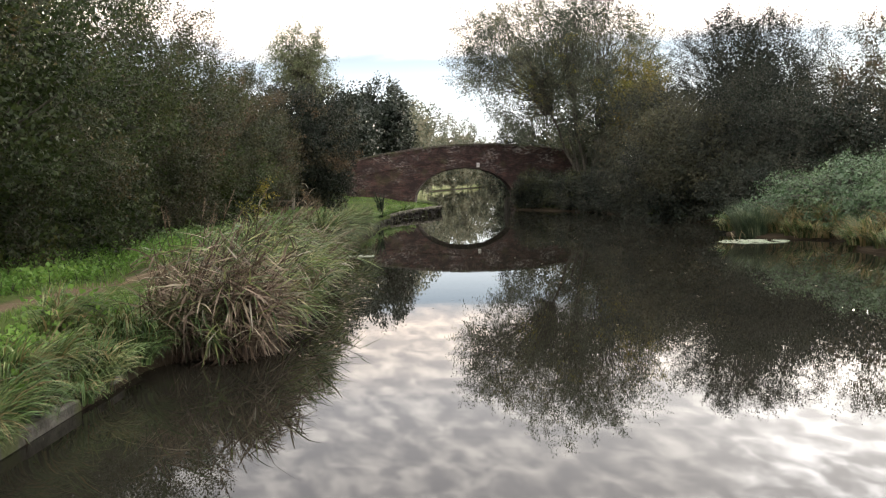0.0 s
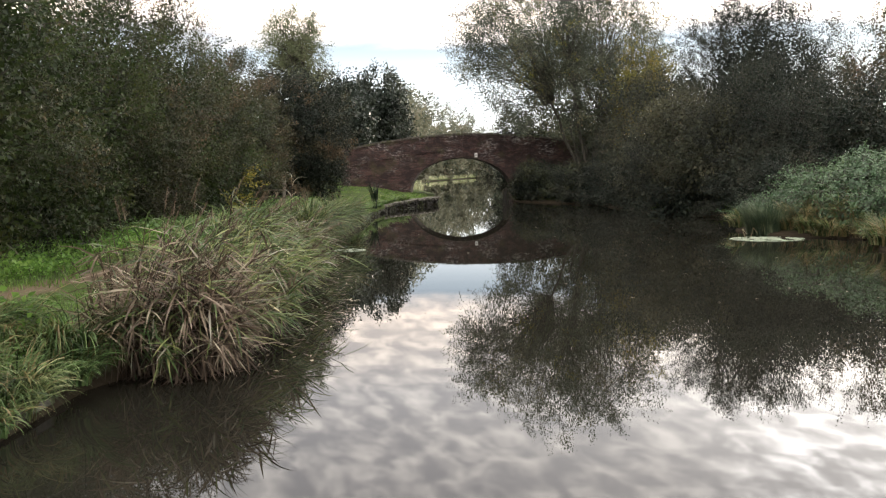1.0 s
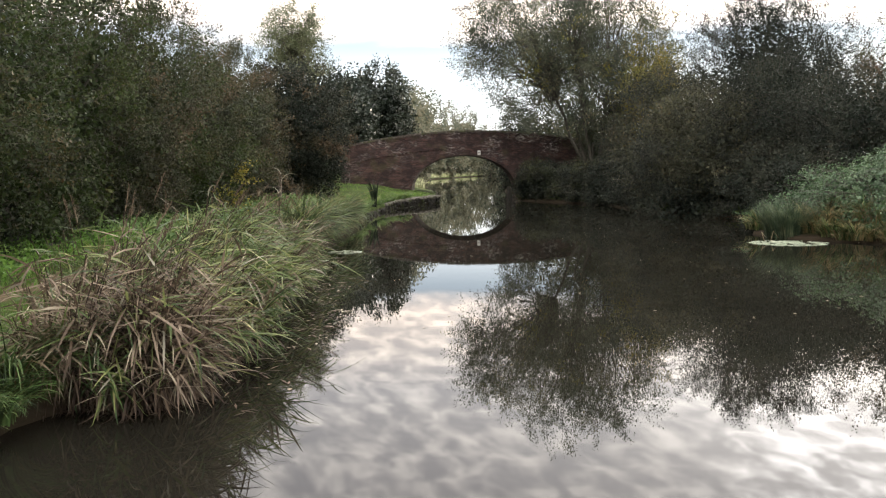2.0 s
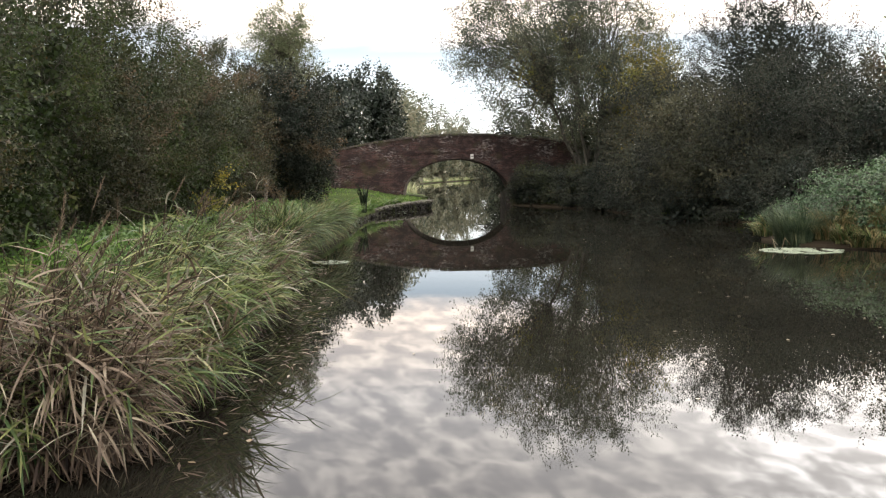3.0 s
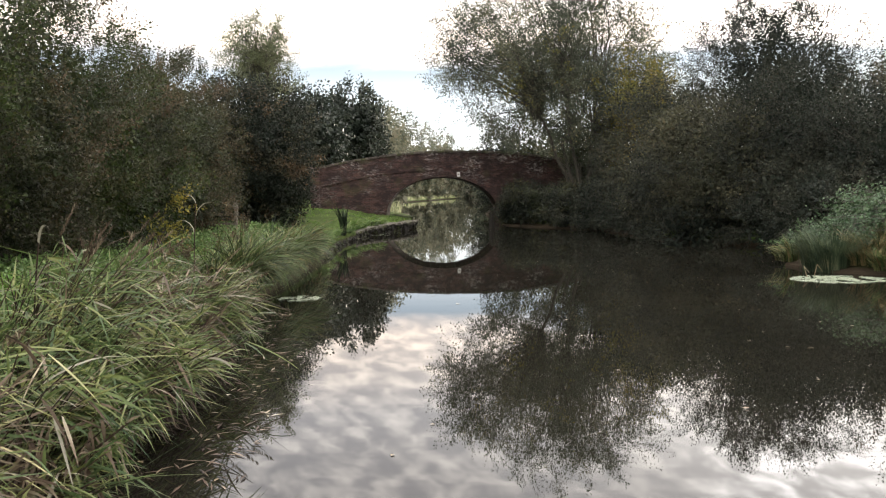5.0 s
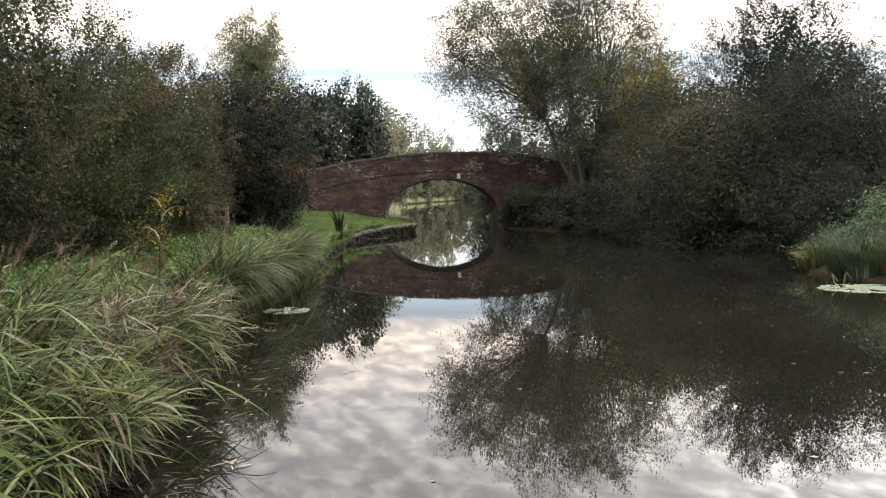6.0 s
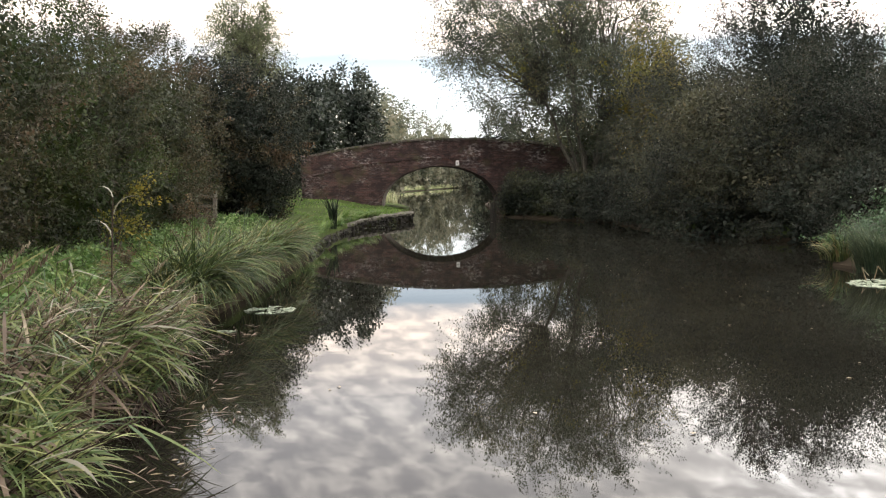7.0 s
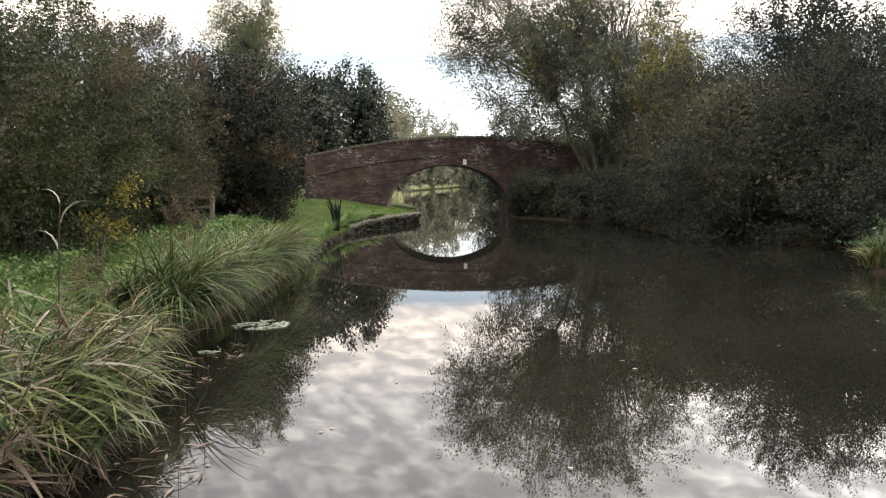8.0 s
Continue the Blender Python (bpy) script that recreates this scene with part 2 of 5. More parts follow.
def brick_material(name, axis_x=True):
    m, n = material(name)
    p = place(n)
    s = n.add("ShaderNodeSeparateXYZ")
    n.link(p, s.inputs[0])
    c = n.add("ShaderNodeCombineXYZ")
    n.link(s.outputs[0] if axis_x else s.outputs[1], c.inputs[0])
    n.link(s.outputs[2], c.inputs[1])
    b = n.add("ShaderNodeTexBrick", offset=0.5)
    n.link(c.outputs[0], b.inputs["Vector"])
    for k, v in (("Scale", 1.0), ("Mortar Size", 0.006), ("Mortar Smooth", 0.2), ("Brick Width", 0.232), ("Row Height", 0.077)):
        b.inputs[k].default_value = v
    b.inputs["Color1"].default_value, b.inputs["Color2"].default_value = (0.032, 0.018, 0.016, 1), (0.096, 0.049, 0.041, 1)
    b.inputs["Mortar"].default_value = (0.12, 0.10, 0.09, 1)
    soot = n.noise(n.scaled(p, (1.0, 1.0, 1.5)), 1.25, 7.0, 0.72)
    col = n.mix(n.math("MULTIPLY", n.step(soot, 0.42, 0.58), 0.88), b.outputs["Color"], (0.030, 0.021, 0.020))
    lime = n.noise(n.scaled(p, (1.0, 1.0, 2.2)), 4.5, 8.0, 0.8)
    field = n.step(n.noise(n.scaled(p, (0.55, 0.55, 1.1)), 1.0, 3.0), 0.47, 0.62)
    high = n.step(s.outputs[2], 2.6, 3.7)
    col = n.mix(n.math("MULTIPLY", n.math("MULTIPLY", n.step(lime, 0.49, 0.60), field), n.math("ADD", 0.35, n.math("MULTIPLY", high, 0.5))), col, (0.40, 0.36, 0.34))
    moss = n.step(n.noise(p, 1.1, 4.0), 0.52, 0.7)
    col = n.mix(n.math("MULTIPLY", moss, 0.5), col, (0.07, 0.065, 0.03))
    rough_h = n.math("ADD", n.math("MULTIPLY", b.outputs["Fac"], -0.5), n.noise(p, 30.0, 3.0))
    finish(n, col, 0.88, n.bump(rough_h, 0.6, 0.02), spec=0.25)
    return m


BRICK, BRICK_SIDE = brick_material("weathered_red_brick"), brick_material("weathered_red_brick_return", False)


def stone_material(name, dark, light, moss_amount):
    m, n = material(name)
    p = place(n)
    g = n.add("ShaderNodeObjectInfo")
    f = n.noise(p, 7.0, 5.0, 0.65)
    col = n.mix(n.step(f, 0.3, 0.7), dark, light)
    col = n.mix(n.math("MULTIPLY", g.outputs["Random"], 0.45), col, dark)
    col = n.mix(n.math("MULTIPLY", n.step(n.noise(p, 2.3, 4.0), 0.5, 0.64), moss_amount), col, (0.07, 0.085, 0.025))
    finish(n, col, 0.9, n.bump(n.noise(p, 22.0, 4.0), 0.7, 0.03), spec=0.25)
    return m


COPING = stone_material("coping_brick_on_edge", (0.055, 0.046, 0.040), (0.19, 0.165, 0.14), 0.6)
CAP = stone_material("worn_cap_stone", (0.065, 0.060, 0.048), (0.185, 0.17, 0.14), 0.7)
CONCRETE = stone_material("old_concrete_coping", (0.055, 0.052, 0.043), (0.185, 0.172, 0.145), 0.8)
STONE = stone_material("bank_stone", (0.014, 0.013, 0.011), (0.052, 0.047, 0.039), 0.6)
TIMBER = stone_material("wet_timber", (0.009, 0.008, 0.006), (0.026, 0.023, 0.018), 0.3)
WEATHERED = stone_material("grey_fence_wood", (0.14, 0.12, 0.10), (0.26, 0.24, 0.20), 0.3)
WHITE, n = material("white_plate_paint")
finish(n, n.mix(n.step(n.noise(place(n), 14.0, 4.0), 0.5, 0.75), (0.72, 0.70, 0.66), (0.4, 0.36, 0.30)), 0.5)
BLACK, n = material("black_plate_paint")
finish(n, n.mix(n.noise(place(n), 20.0, 3.0), (0.02, 0.02, 0.02), (0.05, 0.05, 0.05)), 0.5)


# ---- mesh helpers ----
rng = np.random.default_rng(7)


def quads_object(name, verts, quads, materials, index=None, parent=None, smooth=False):
    """One mesh object from arrays of vertices and four-sided faces."""
    me = bpy.data.meshes.new(name)
    nq = len(quads)
    me.vertices.add(len(verts))
    me.vertices.foreach_set("co", np.ascontiguousarray(verts, dtype=np.float32).ravel())
    me.loops.add(nq * 4)
    me.loops.foreach_set("vertex_index", np.ascontiguousarray(quads, dtype=np.int32).ravel())
    me.polygons.add(nq)
    me.polygons.foreach_set("loop_start", np.arange(0, nq * 4, 4, dtype=np.int32))
    me.polygons.foreach_set("loop_total", np.full(nq, 4, dtype=np.int32))
    for m in materials:
        me.materials.append(m)
    if index is not None:
        me.polygons.foreach_set("material_index", np.ascontiguousarray(index, dtype=np.int32))
    if smooth:
        me.polygons.foreach_set("use_smooth", np.ones(nq, dtype=bool))
    me.update(calc_edges=True)
    ob = new(name, me)
    if parent:
        ob.parent = parent
    return ob


def part(name, bm, mat, parent, label="", smooth=False):
    """Links a bmesh as one mesh object under a thing or under a part."""
    me = bpy.data.meshes.new(name)
    bmesh.ops.recalc_face_normals(bm, faces=bm.faces)
    bm.to_mesh(me)
    bm.free()
    me.materials.append(mat)
    if smooth:
        for f in me.polygons:
            f.use_smooth = True
    ob = new(name, me)
    if parent:
        ob.parent = parent
    if label:
        tagged(ob, label)
    return ob


def thing(name, label, category, group="", kind="", at=(0, 0, 0)):
    ob = new(name)
    ob.location = at
    return tagged(ob, label, category, group, kind)


def rotations(d, spin):
    """Matrices that turn +z to the unit directions d, then spin about them."""
    d = d / np.linalg.norm(d, axis=1, keepdims=True)
    a = np.where(np.abs(d[:, 2:3]) > 0.95, [[1.0, 0, 0]], [[0, 0, 1.0]])
    x = np.cross(a, d)
    x /= np.linalg.norm(x, axis=1, keepdims=True)
    y = np.cross(d, x)
    c, s = np.cos(spin)[:, None], np.sin(spin)[:, None]
    return np.stack([x * c + y * s, y * c - x * s, d], axis=2)


def spread(tv, tq, ti, mats, places):
    """Copies of a template (vertices, quads, material numbers), turned and moved, in one set of arrays."""
    n, k = len(places), len(tv)
    v = np.einsum("nij,kj->nki", mats, tv) + places[:, None, :]
    q = tq[None] + (np.arange(n) * k)[:, None, None]
    return v.reshape(-1, 3), q.reshape(-1, 4), np.tile(ti, n)


def merge(sets):
    v, q, i, base = [], [], [], 0
    for a, b, c in sets:
        v.append(a), q.append(b + base), i.append(c)
        base += len(a)
    return np.concatenate(v), np.concatenate(q), np.concatenate(i)


def spray(leaves, length, leaf, width, seed, droop=0.25, twig=0.0035):
    """A twig along +z with leaves on both sides. Material 0: leaf, 1: twig."""
    r = np.random.default_rng(seed)
    v, q, i = [], [], []

    def at(t):
        return np.array([droop * length * t * t, 0.0, length * t])
    for a in ((twig, twig),):
        b = len(v)
        o = np.array([a[0], a[1], 0])
        m, e = at(0.5), at(1.0)
        v += [-o, o, m + o * 0.6, m - o * 0.6, e + o * 0.2, e - o * 0.2]
        q += [[b, b + 1, b + 2, b + 3], [b + 3, b + 2, b + 4, b + 5]]
        i += [1, 1]
    for j in range(leaves):
        t = 0.12 + 0.88 * (j + r.uniform(0, 0.6)) / leaves
        ang = j * 2.4 + r.uniform(-0.7, 0.7)
        out = np.array([math.cos(ang), math.sin(ang), r.uniform(0.1, 0.9)])
        out /= np.linalg.norm(out)
        side = np.cross(out, r.normal(size=3))
        side /= np.linalg.norm(side)
        nrm = np.cross(out, side)
        ln, w = leaf * r.uniform(0.7, 1.3), width * r.uniform(0.7, 1.25)
        p0 = at(t) + out * leaf * r.uniform(0.1, 0.8)
        b = len(v)
        v += [p0, p0 + out * ln * 0.5 + side * w * 0.5 + nrm * w * 0.18, p0 + out * ln - nrm * ln * 0.08, p0 + out * ln * 0.5 - side * w * 0.5 + nrm * w * 0.18]
        q.append([b, b + 1, b + 2, b + 3])
        i.append(0)
    return np.array(v), np.array(q), np.array(i)


def tubes(segments, sides=5):
    """Tapered prisms for rows of (x0 y0 z0 x1 y1 z1 r0 r1)."""
    s = np.array(segments, dtype=float)
    d = s[:, 3:6] - s[:, 0:3]
    m = rotations(d, np.zeros(len(s)))
    a = np.arange(sides) * 2 * math.pi / sides
    ring = np.stack([np.cos(a), np.sin(a), np.zeros(sides)], axis=1)
    low = np.einsum("nij,kj->nki", m, ring)
    v = np.concatenate([s[:, None, 0:3] + low * s[:, 6, None, None], s[:, None, 3:6] + low * s[:, 7, None, None]], axis=1)
    j = np.arange(sides)
    q = np.stack([j, (j + 1) % sides, (j + 1) % sides + sides, j + sides], axis=1)
    n = len(s)
    q = q[None] + (np.arange(n) * 2 * sides)[:, None, None]
    return v.reshape(-1, 3), q.reshape(-1, 4), np.zeros(n * sides, dtype=int)


def ground_height(x, y):
    return float(land(np.array([x]), np.array([y]))[0])


# ---- the canal's edges: x of the left and right bank along y ----
LEFT = np.array([(-400, -3.0), (9.2, -3.0), (9.8, -2.7), (11, -2.55), (18, -2.6), (19.5, -2.95), (33, -3.0), (38, -3.25), (41, -3.15), (45.8, -2.8), (49.1, -1.9), (52.5, -0.75), (54.3, -0.7), (56, -1.0),
                 (66, -1.0), (80, -2.5), (110, -5), (136, -6.5), (160, -7), (190, -3.5), (230, 2), (310, 14), (420, 32), (900, 170)], dtype=float)
RIGHT = np.array([(-400, 11.0), (17, 11.0), (20.6, 10.2), (21.6, 10.1), (23.2, 11.0), (24.6, 11.2), (25.7, 10.1), (26.3, 9.3), (28.3, 9.0), (30.5, 10.2), (33, 11.6), (35.5, 11.4), (37.5, 9.9), (40, 8.6), (45, 8.5), (49, 8.4), (52.5, 6.6), (56.2, 4.5), (60, 4.45),
                  (66, 4.4), (80, 4.8), (110, 7.5), (140, 10), (180, 15), (230, 27), (310, 42), (420, 62), (900, 195)], dtype=float)


def bank(y, side):
    return np.interp(y, side[:, 0], side[:, 1])


def smooth01(t):
    t = np.clip(t, 0, 1)
    return t * t * (3 - 2 * t)


def land(x, y):
    """Height of the dry land, and of the bed, at x, y."""
    dl, dr = bank(y, LEFT) - x, x - bank(y, RIGHT)
    left = 0.30 + 0.16 * smooth01(dl / 1.2) + 0.05 * np.sin(y * 0.7 + x) * smooth01(dl / 2) + 0.25 * smooth01((dl - 5) / 6)
    left = np.where(y < 9.2, 0.07 + 0.36 * smooth01((dl - 0.15) / 1.3), left)
    rise = smooth01((y - 40) / 16) * smooth01((90 - y) / 15)
    left = left + rise * 0.50 * smooth01((dl - 1.6) / 3.2)
    ramp = smooth01((y - 58.5) / 3.0) * smooth01((70 - y) / 3.5)
    left = left + ramp * 1.9 * smooth01((-7.4 - x) / 2.5)
    right = 0.06 + 0.36 * smooth01(dr / 1.2) + 0.2 * smooth01((dr - 2) / 5) + ramp * 2.0 * smooth01((x - 7) / 3)
    bed = -0.9
    return np.where(dl > 0, left, np.where(dr > 0, right, bed))


ys = np.unique(np.concatenate([np.arange(-60, 0, 4.0), np.arange(0, 70, 0.35), np.arange(70, 150, 3.0), np.arange(150, 420, 10.0), [-400, -200, -100, 500, 650, 900, 1300, 2000]]))
offs = np.concatenate([[0.0, 0.03, 0.1, 0.22], np.arange(0.4, 12, 0.4), [13, 15, 18, 22, 28, 36, 50, 75, 120, 200, 400, 800, 1600]])
cols = []
for y in ys:
    l, r = bank(y, LEFT), bank(y, RIGHT)
    xs = np.concatenate([l - offs[::-1], [l + 0.02, l + 0.4, (l + r) / 2, r - 0.4, r - 0.02], r + offs])
    z = np.concatenate([land(l - offs[::-1] - 1e-6, np.full(len(offs), y)), [-0.5, -0.9, -1.2, -0.9, -0.5], land(r + offs + 1e-6, np.full(len(offs), y))])
    z = z + np.where(z > 0.2, 1, 0) * np.array([0.05 * noise.noise(Vector((a * 1.3, y * 1.3, 0.0))) for a in xs])
    cols.append(np.stack([xs, np.full(len(xs), y), z], axis=1))
W = len(cols[0])
gv = np.concatenate(cols)
a = (np.arange(len(ys) - 1)[:, None] * W + np.arange(W - 1)[None]).ravel()
ground = quads_object("ground", gv, np.stack([a, a + 1, a + 1 + W, a + W], axis=1), [GROUND], smooth=True)
tagged(ground, "grassy canal bank with a worn earth towpath", "ground", kind="structure")

wv, wq = np.array([(-700, -400, 0), (700, -400, 0), (700, 1500, 0), (-700, 1500, 0)], dtype=float), np.array([[0, 1, 2, 3]])
water = tagged(quads_object("water", wv, wq, [WATER]), "still brown canal water reflecting trees and clouds", "water", kind="structure")


# ---- the brick bridge ----
BY0, BY1 = 61.6, 66.2
AX, AA, AZ, AB = 0.95, 3.55, 0.55, 2.36    # arch: centre, half span, springing, rise


def top_line(x):
    return 4.54 - 0.0125 * (x - 1.9) ** 2


def band_line(x):
    return 3.36 - 0.0150 * (x - 1.6) ** 2


def arch_points(grow, n=40):
    return [(AX + (AA + grow) * math.cos(math.pi - k * math.pi / n), AZ + (AB + grow) * math.sin(math.pi - k * math.pi / n)) for k in range(n + 1)]


def slab_between(lower, upper, y0, y1):
    """A wall piece between two lines of equal length in the x, z plane."""
    bm = bmesh.new()
    rows = [[bm.verts.new((x, y, z)) for x, z in line] for line in (lower, upper) for y in (y0, y1)]
    lf, lb, uf, ub = rows
    for k in range(len(lower) - 1):
        for r0, r1 in ((lf, uf), (ub, lb), (uf, ub), (lb, lf)):
            bm.faces.new((r0[k], r0[k + 1], r1[k + 1], r1[k]))
    for k in (0, -1):
        bm.faces.new((lf[k], lb[k], ub[k], uf[k]))
    return bm


bridge = thing("bridge", "weathered red brick humpback canal bridge with elliptical arch", "bridge", at=(0, 0, 0))
inner = arch_points(0.0)
n_arch = len(inner)
xl, xr = -7.0, 12.5
crown_line = [(xl + (xr - xl) * k / (n_arch - 1), 0) for k in range(n_arch)]
# spandrel over the arch, and the abutments at its sides
over = [(x, band_line(x)) for x, z in inner]
part("spandrel", slab_between(inner, over, BY0, BY1), BRICK, bridge)
for name, x0, x1 in (("abutment", xl, AX - AA), ("abutment", AX + AA, xr)):
    line = [x0 + (x1 - x0) * k / 12 for k in range(13)]
    part(name, slab_between([(x, -0.8) for x in line], [(x, band_line(x)) for x in line], BY0, BY1), BRICK, bridge)
long_line = [xl + (xr - xl) * k / 40 for k in range(41)]
for y0, y1 in ((BY0 + 0.02, BY0 + 0.36), (BY1 - 0.36, BY1 - 0.02)):
    part("parapet", slab_between([(x, band_line(x) + 0.10) for x in long_line], [(x, top_line(x) - 0.1) for x in long_line], y0, y1), BRICK, bridge)
for y0, y1 in ((BY0 - 0.06, BY0 + 0.5), (BY1 - 0.5, BY1 + 0.06)):
    part("string_course", slab_between([(x, band_line(x)) for x in long_line], [(x, band_line(x) + 0.13) for x in long_line], y0, y1), BRICK, bridge, "projecting brick string course")
part("roadway", slab_between([(x, band_line(x) - 0.02) for x in long_line], [(x, band_line(x) + 0.05) for x in long_line], BY0 + 0.5, BY1 - 0.5), GROUND, bridge)
for grow, dy in ((0.0, 0.035),):
    for y0, y1 in ((BY0 - dy, BY0 + 0.1), (BY1 - 0.1, BY1 + dy)):
        part("arch_ring", slab_between(arch_points(-0.012), arch_points(0.34), y0, y1), BRICK, bridge, "brick arch ring")
for x0, x1 in ((xl - 0.35, xl + 0.22),):
    zt = top_line(xl) + 0.06
    part("end_pier", slab_between([(x0, -0.2), (x1, -0.2)], [(x0, zt), (x1, zt)], BY0 - 0.09, BY0 + 0.5), BRICK, bridge)
plate = part("number_plate", slab_between([(1.87, 2.90), (2.07, 2.90)], [(1.87, 3.20), (2.07, 3.20)], BY0 - 0.065, BY0 - 0.036), WHITE, bridge, "small white bridge plate")
part("plate_bar", slab_between([(1.91, 3.02), (2.03, 3.02)], [(1.91, 3.07), (2.03, 3.07)], BY0 - 0.070, BY0 - 0.066), BLACK, plate)
# the coping, stone by stone
cop = bmesh.new()
bmesh.ops.create_cube(cop, size=1.0)
bmesh.ops.scale(cop, vec=(0.55, 0.50, 0.13), verts=cop.verts)
bmesh.ops.bevel(cop, geom=cop.edges[:], offset=0.025, segments=2, affect="EDGES")
cop_me = bpy.data.meshes.new("coping_stone")
cop.to_mesh(cop_me)
cop.free()
cop_me.materials.append(COPING)
cr = random.Random(3)
for yc in (BY0 + 0.19, BY1 - 0.19):
    x = xl
    while x < xr:
        s = new("coping_stone", cop_me)
        s.parent = bridge
        s.matrix_basis = pose(x + 0.28, yc + cr.uniform(-0.015, 0.015), top_line(x + 0.28) - 0.045 + cr.uniform(-0.012, 0.012), 0, math.degrees(math.atan(0.025 * (x + 0.28 - 1.9))) + cr.uniform(-1, 1), cr.uniform(-1, 1))
        x += 0.565


# ---- plants ----
def bough_points(cx, cy, rx, ry, h, n, seed, base=0.0, shell=0.55, lump=0.28, freq=2.2, boxy=2.6, per=14, gather=0.10, fine=0.0):
    """Places and outward directions on and inside an uneven crown that reaches down to the ground."""
    r = np.random.default_rng(seed)
    d = np.repeat(r.normal(size=(n // per + 1, 3)), per, axis=0)[:n]
    d /= np.linalg.norm(d, axis=1, keepdims=True)
    deep = np.repeat(r.random(n // per + 1), per)[:n]
    d = d + r.normal(size=(n, 3)) * gather
    d /= np.linalg.norm(d, axis=1, keepdims=True)
    e = np.abs(d) ** boxy
    d2 = d / (e.sum(axis=1, keepdims=True) ** (1 / boxy))
    k = np.array([1 + lump * (noise.noise(Vector(v) * freq + Vector((seed, 0, 0))) + 0.5 * noise.noise(Vector(v) * freq * 2.3 + Vector((0, seed, 0)))) for v in d])
    k += fine * np.array([noise.noise(Vector((v[0] * 6.0, v[1] * 6.0, v[2] * 9.0 + seed))) for v in d])
    rad = (shell + (1 - shell) * (0.75 * deep + 0.25 * r.random(n)) ** 0.6)[:, None] * k[:, None]
    c = np.array([cx, cy, base + 0.42 * h])
    radii = np.where(d[:, 2:3] > 0, [[rx, ry, 0.58 * h]], [[rx, ry, 0.40 * h]])
    pts = c + d2 * radii * rad
    pts[:, 2] = np.maximum(pts[:, 2], base + 0.08 + 0.3 * r.random(n))
    out = d * np.array([1 / rx, 1 / ry, 1 / (0.5 * h)])
    out /= np.linalg.norm(out, axis=1, keepdims=True)
    return pts, out


def bush(name, label, cx, cy, rx, ry, h, mats, n, seed, leaf=0.055, twigs=0.6, category="bush", group="", mixture=None, loose=0.35, leaves=14, wide=0.62, core=0.35, lee=None, **shape):
    """A many-stemmed bush: stems, and a crown of leafy twigs. mats: leaf materials; mixture: their shares."""
    z0 = ground_height(cx, cy) - 0.05
    ob = thing(name, label, category, group, at=(cx, cy, z0))
    r = np.random.default_rng(seed)
    pts, out = bough_points(0, 0, rx, ry, h, n, seed, **shape)
    if lee:    # thinner on the side turned away from the canal
        keep = (out @ np.array([*lee, 0.0]) < 0.3) | (r.random(n) < 0.45)
        pts, out = pts[keep], out[keep]
        n = len(pts)
    way = out + r.normal(size=(n, 3)) * loose + np.array([0, 0, 0.25])
    m = rotations(way, r.uniform(0, 6.28, n)) * r.uniform(0.7, 1.3, n)[:, None, None]
    share = np.cumsum(mixture or [1 / len(mats)] * len(mats))
    clump = np.array([noise.noise(Vector(p) * 0.9 + Vector((seed * 3.1, 0, 0))) for p in pts]) * 0.9 + 0.5 + r.normal(size=n) * 0.08
    pick = np.searchsorted(share[:-1], np.clip(clump, 0, 0.999))
    sets = []
    for t in range(3):
        tv, tq, ti = spray(leaves, twigs, leaf, leaf * wide, seed * 10 + t)
        for j in range(len(mats)):
            sel = (np.arange(n) % 3 == t) & (pick == j)
            if sel.any():
                v, q, i = spread(tv, tq, ti, m[sel], pts[sel])
                sets.append((v, q, np.where(i == 0, j, len(mats))))
    nc = int(n * core)
    if nc:
        cp, co = bough_points(0, 0, rx * 0.76, ry * 0.76, h * 0.90, nc, seed + 500, shell=0.15)
        tv, tq, ti = spray(7, twigs * 1.1, leaf * 2.1, leaf * 2.1 * wide, seed * 10 + 5)
        v, q, i = spread(tv, tq, ti, rotations(co + r.normal(size=(nc, 3)) * 0.8, r.uniform(0, 6.28, nc)), cp)
        sets.append((v, q, np.where(i == 0, 0, len(mats))))
        nd = max(80, int(n * 0.2))
        cp, co = bough_points(0, 0, rx * 0.6, ry * 0.6, h * 0.76, nd, seed + 700, shell=0.1, per=1)
        tv, tq, ti = spray(7, twigs * 1.0, leaf * 2.4, leaf * 2.4 * wide, seed * 10 + 6)
        v, q, i = spread(tv, tq, ti, rotations(co + r.normal(size=(nd, 3)) * 0.8, r.uniform(0, 6.28, nd)), cp)
        sets.append((v, q, np.where(i == 0, 0, len(mats))))
    v, q, i = merge(sets)
    tagged(quads_object("crown", v, q, list(mats) + [BARK], i, ob), kind="stuff")
    segs = []
    for k in range(max(9, int(5 * rx))):
        a0, f = r.uniform(0, 6.28), r.uniform(0.1, 0.35)
        p0 = np.array([rx * f * math.cos(a0), ry * f * math.sin(a0), -0.15])
        e = pts[r.integers(n)] * np.array([0.8, 0.8, 0.9])
        e[2] = max(e[2], 0.4 * h)
        rad, last = r.uniform(0.03, 0.07) * min(1.0, (h / 3) ** 2), p0
        for s in range(1, 7):
            t = s / 6
            nx = p0 + (e - p0) * np.array([t ** 1.4, t ** 1.4, t]) + r.normal(size=3) * 0.09
            segs.append((*last, *nx, rad * (1.05 - 0.85 * (t - 1 / 6)), rad * (1.05 - 0.85 * t)))
            last = nx
    v, q, i = tubes(segs)
    tagged(quads_object("branchwork", v, q, [BARK], i, ob, smooth=True), kind="stuff")
    return ob


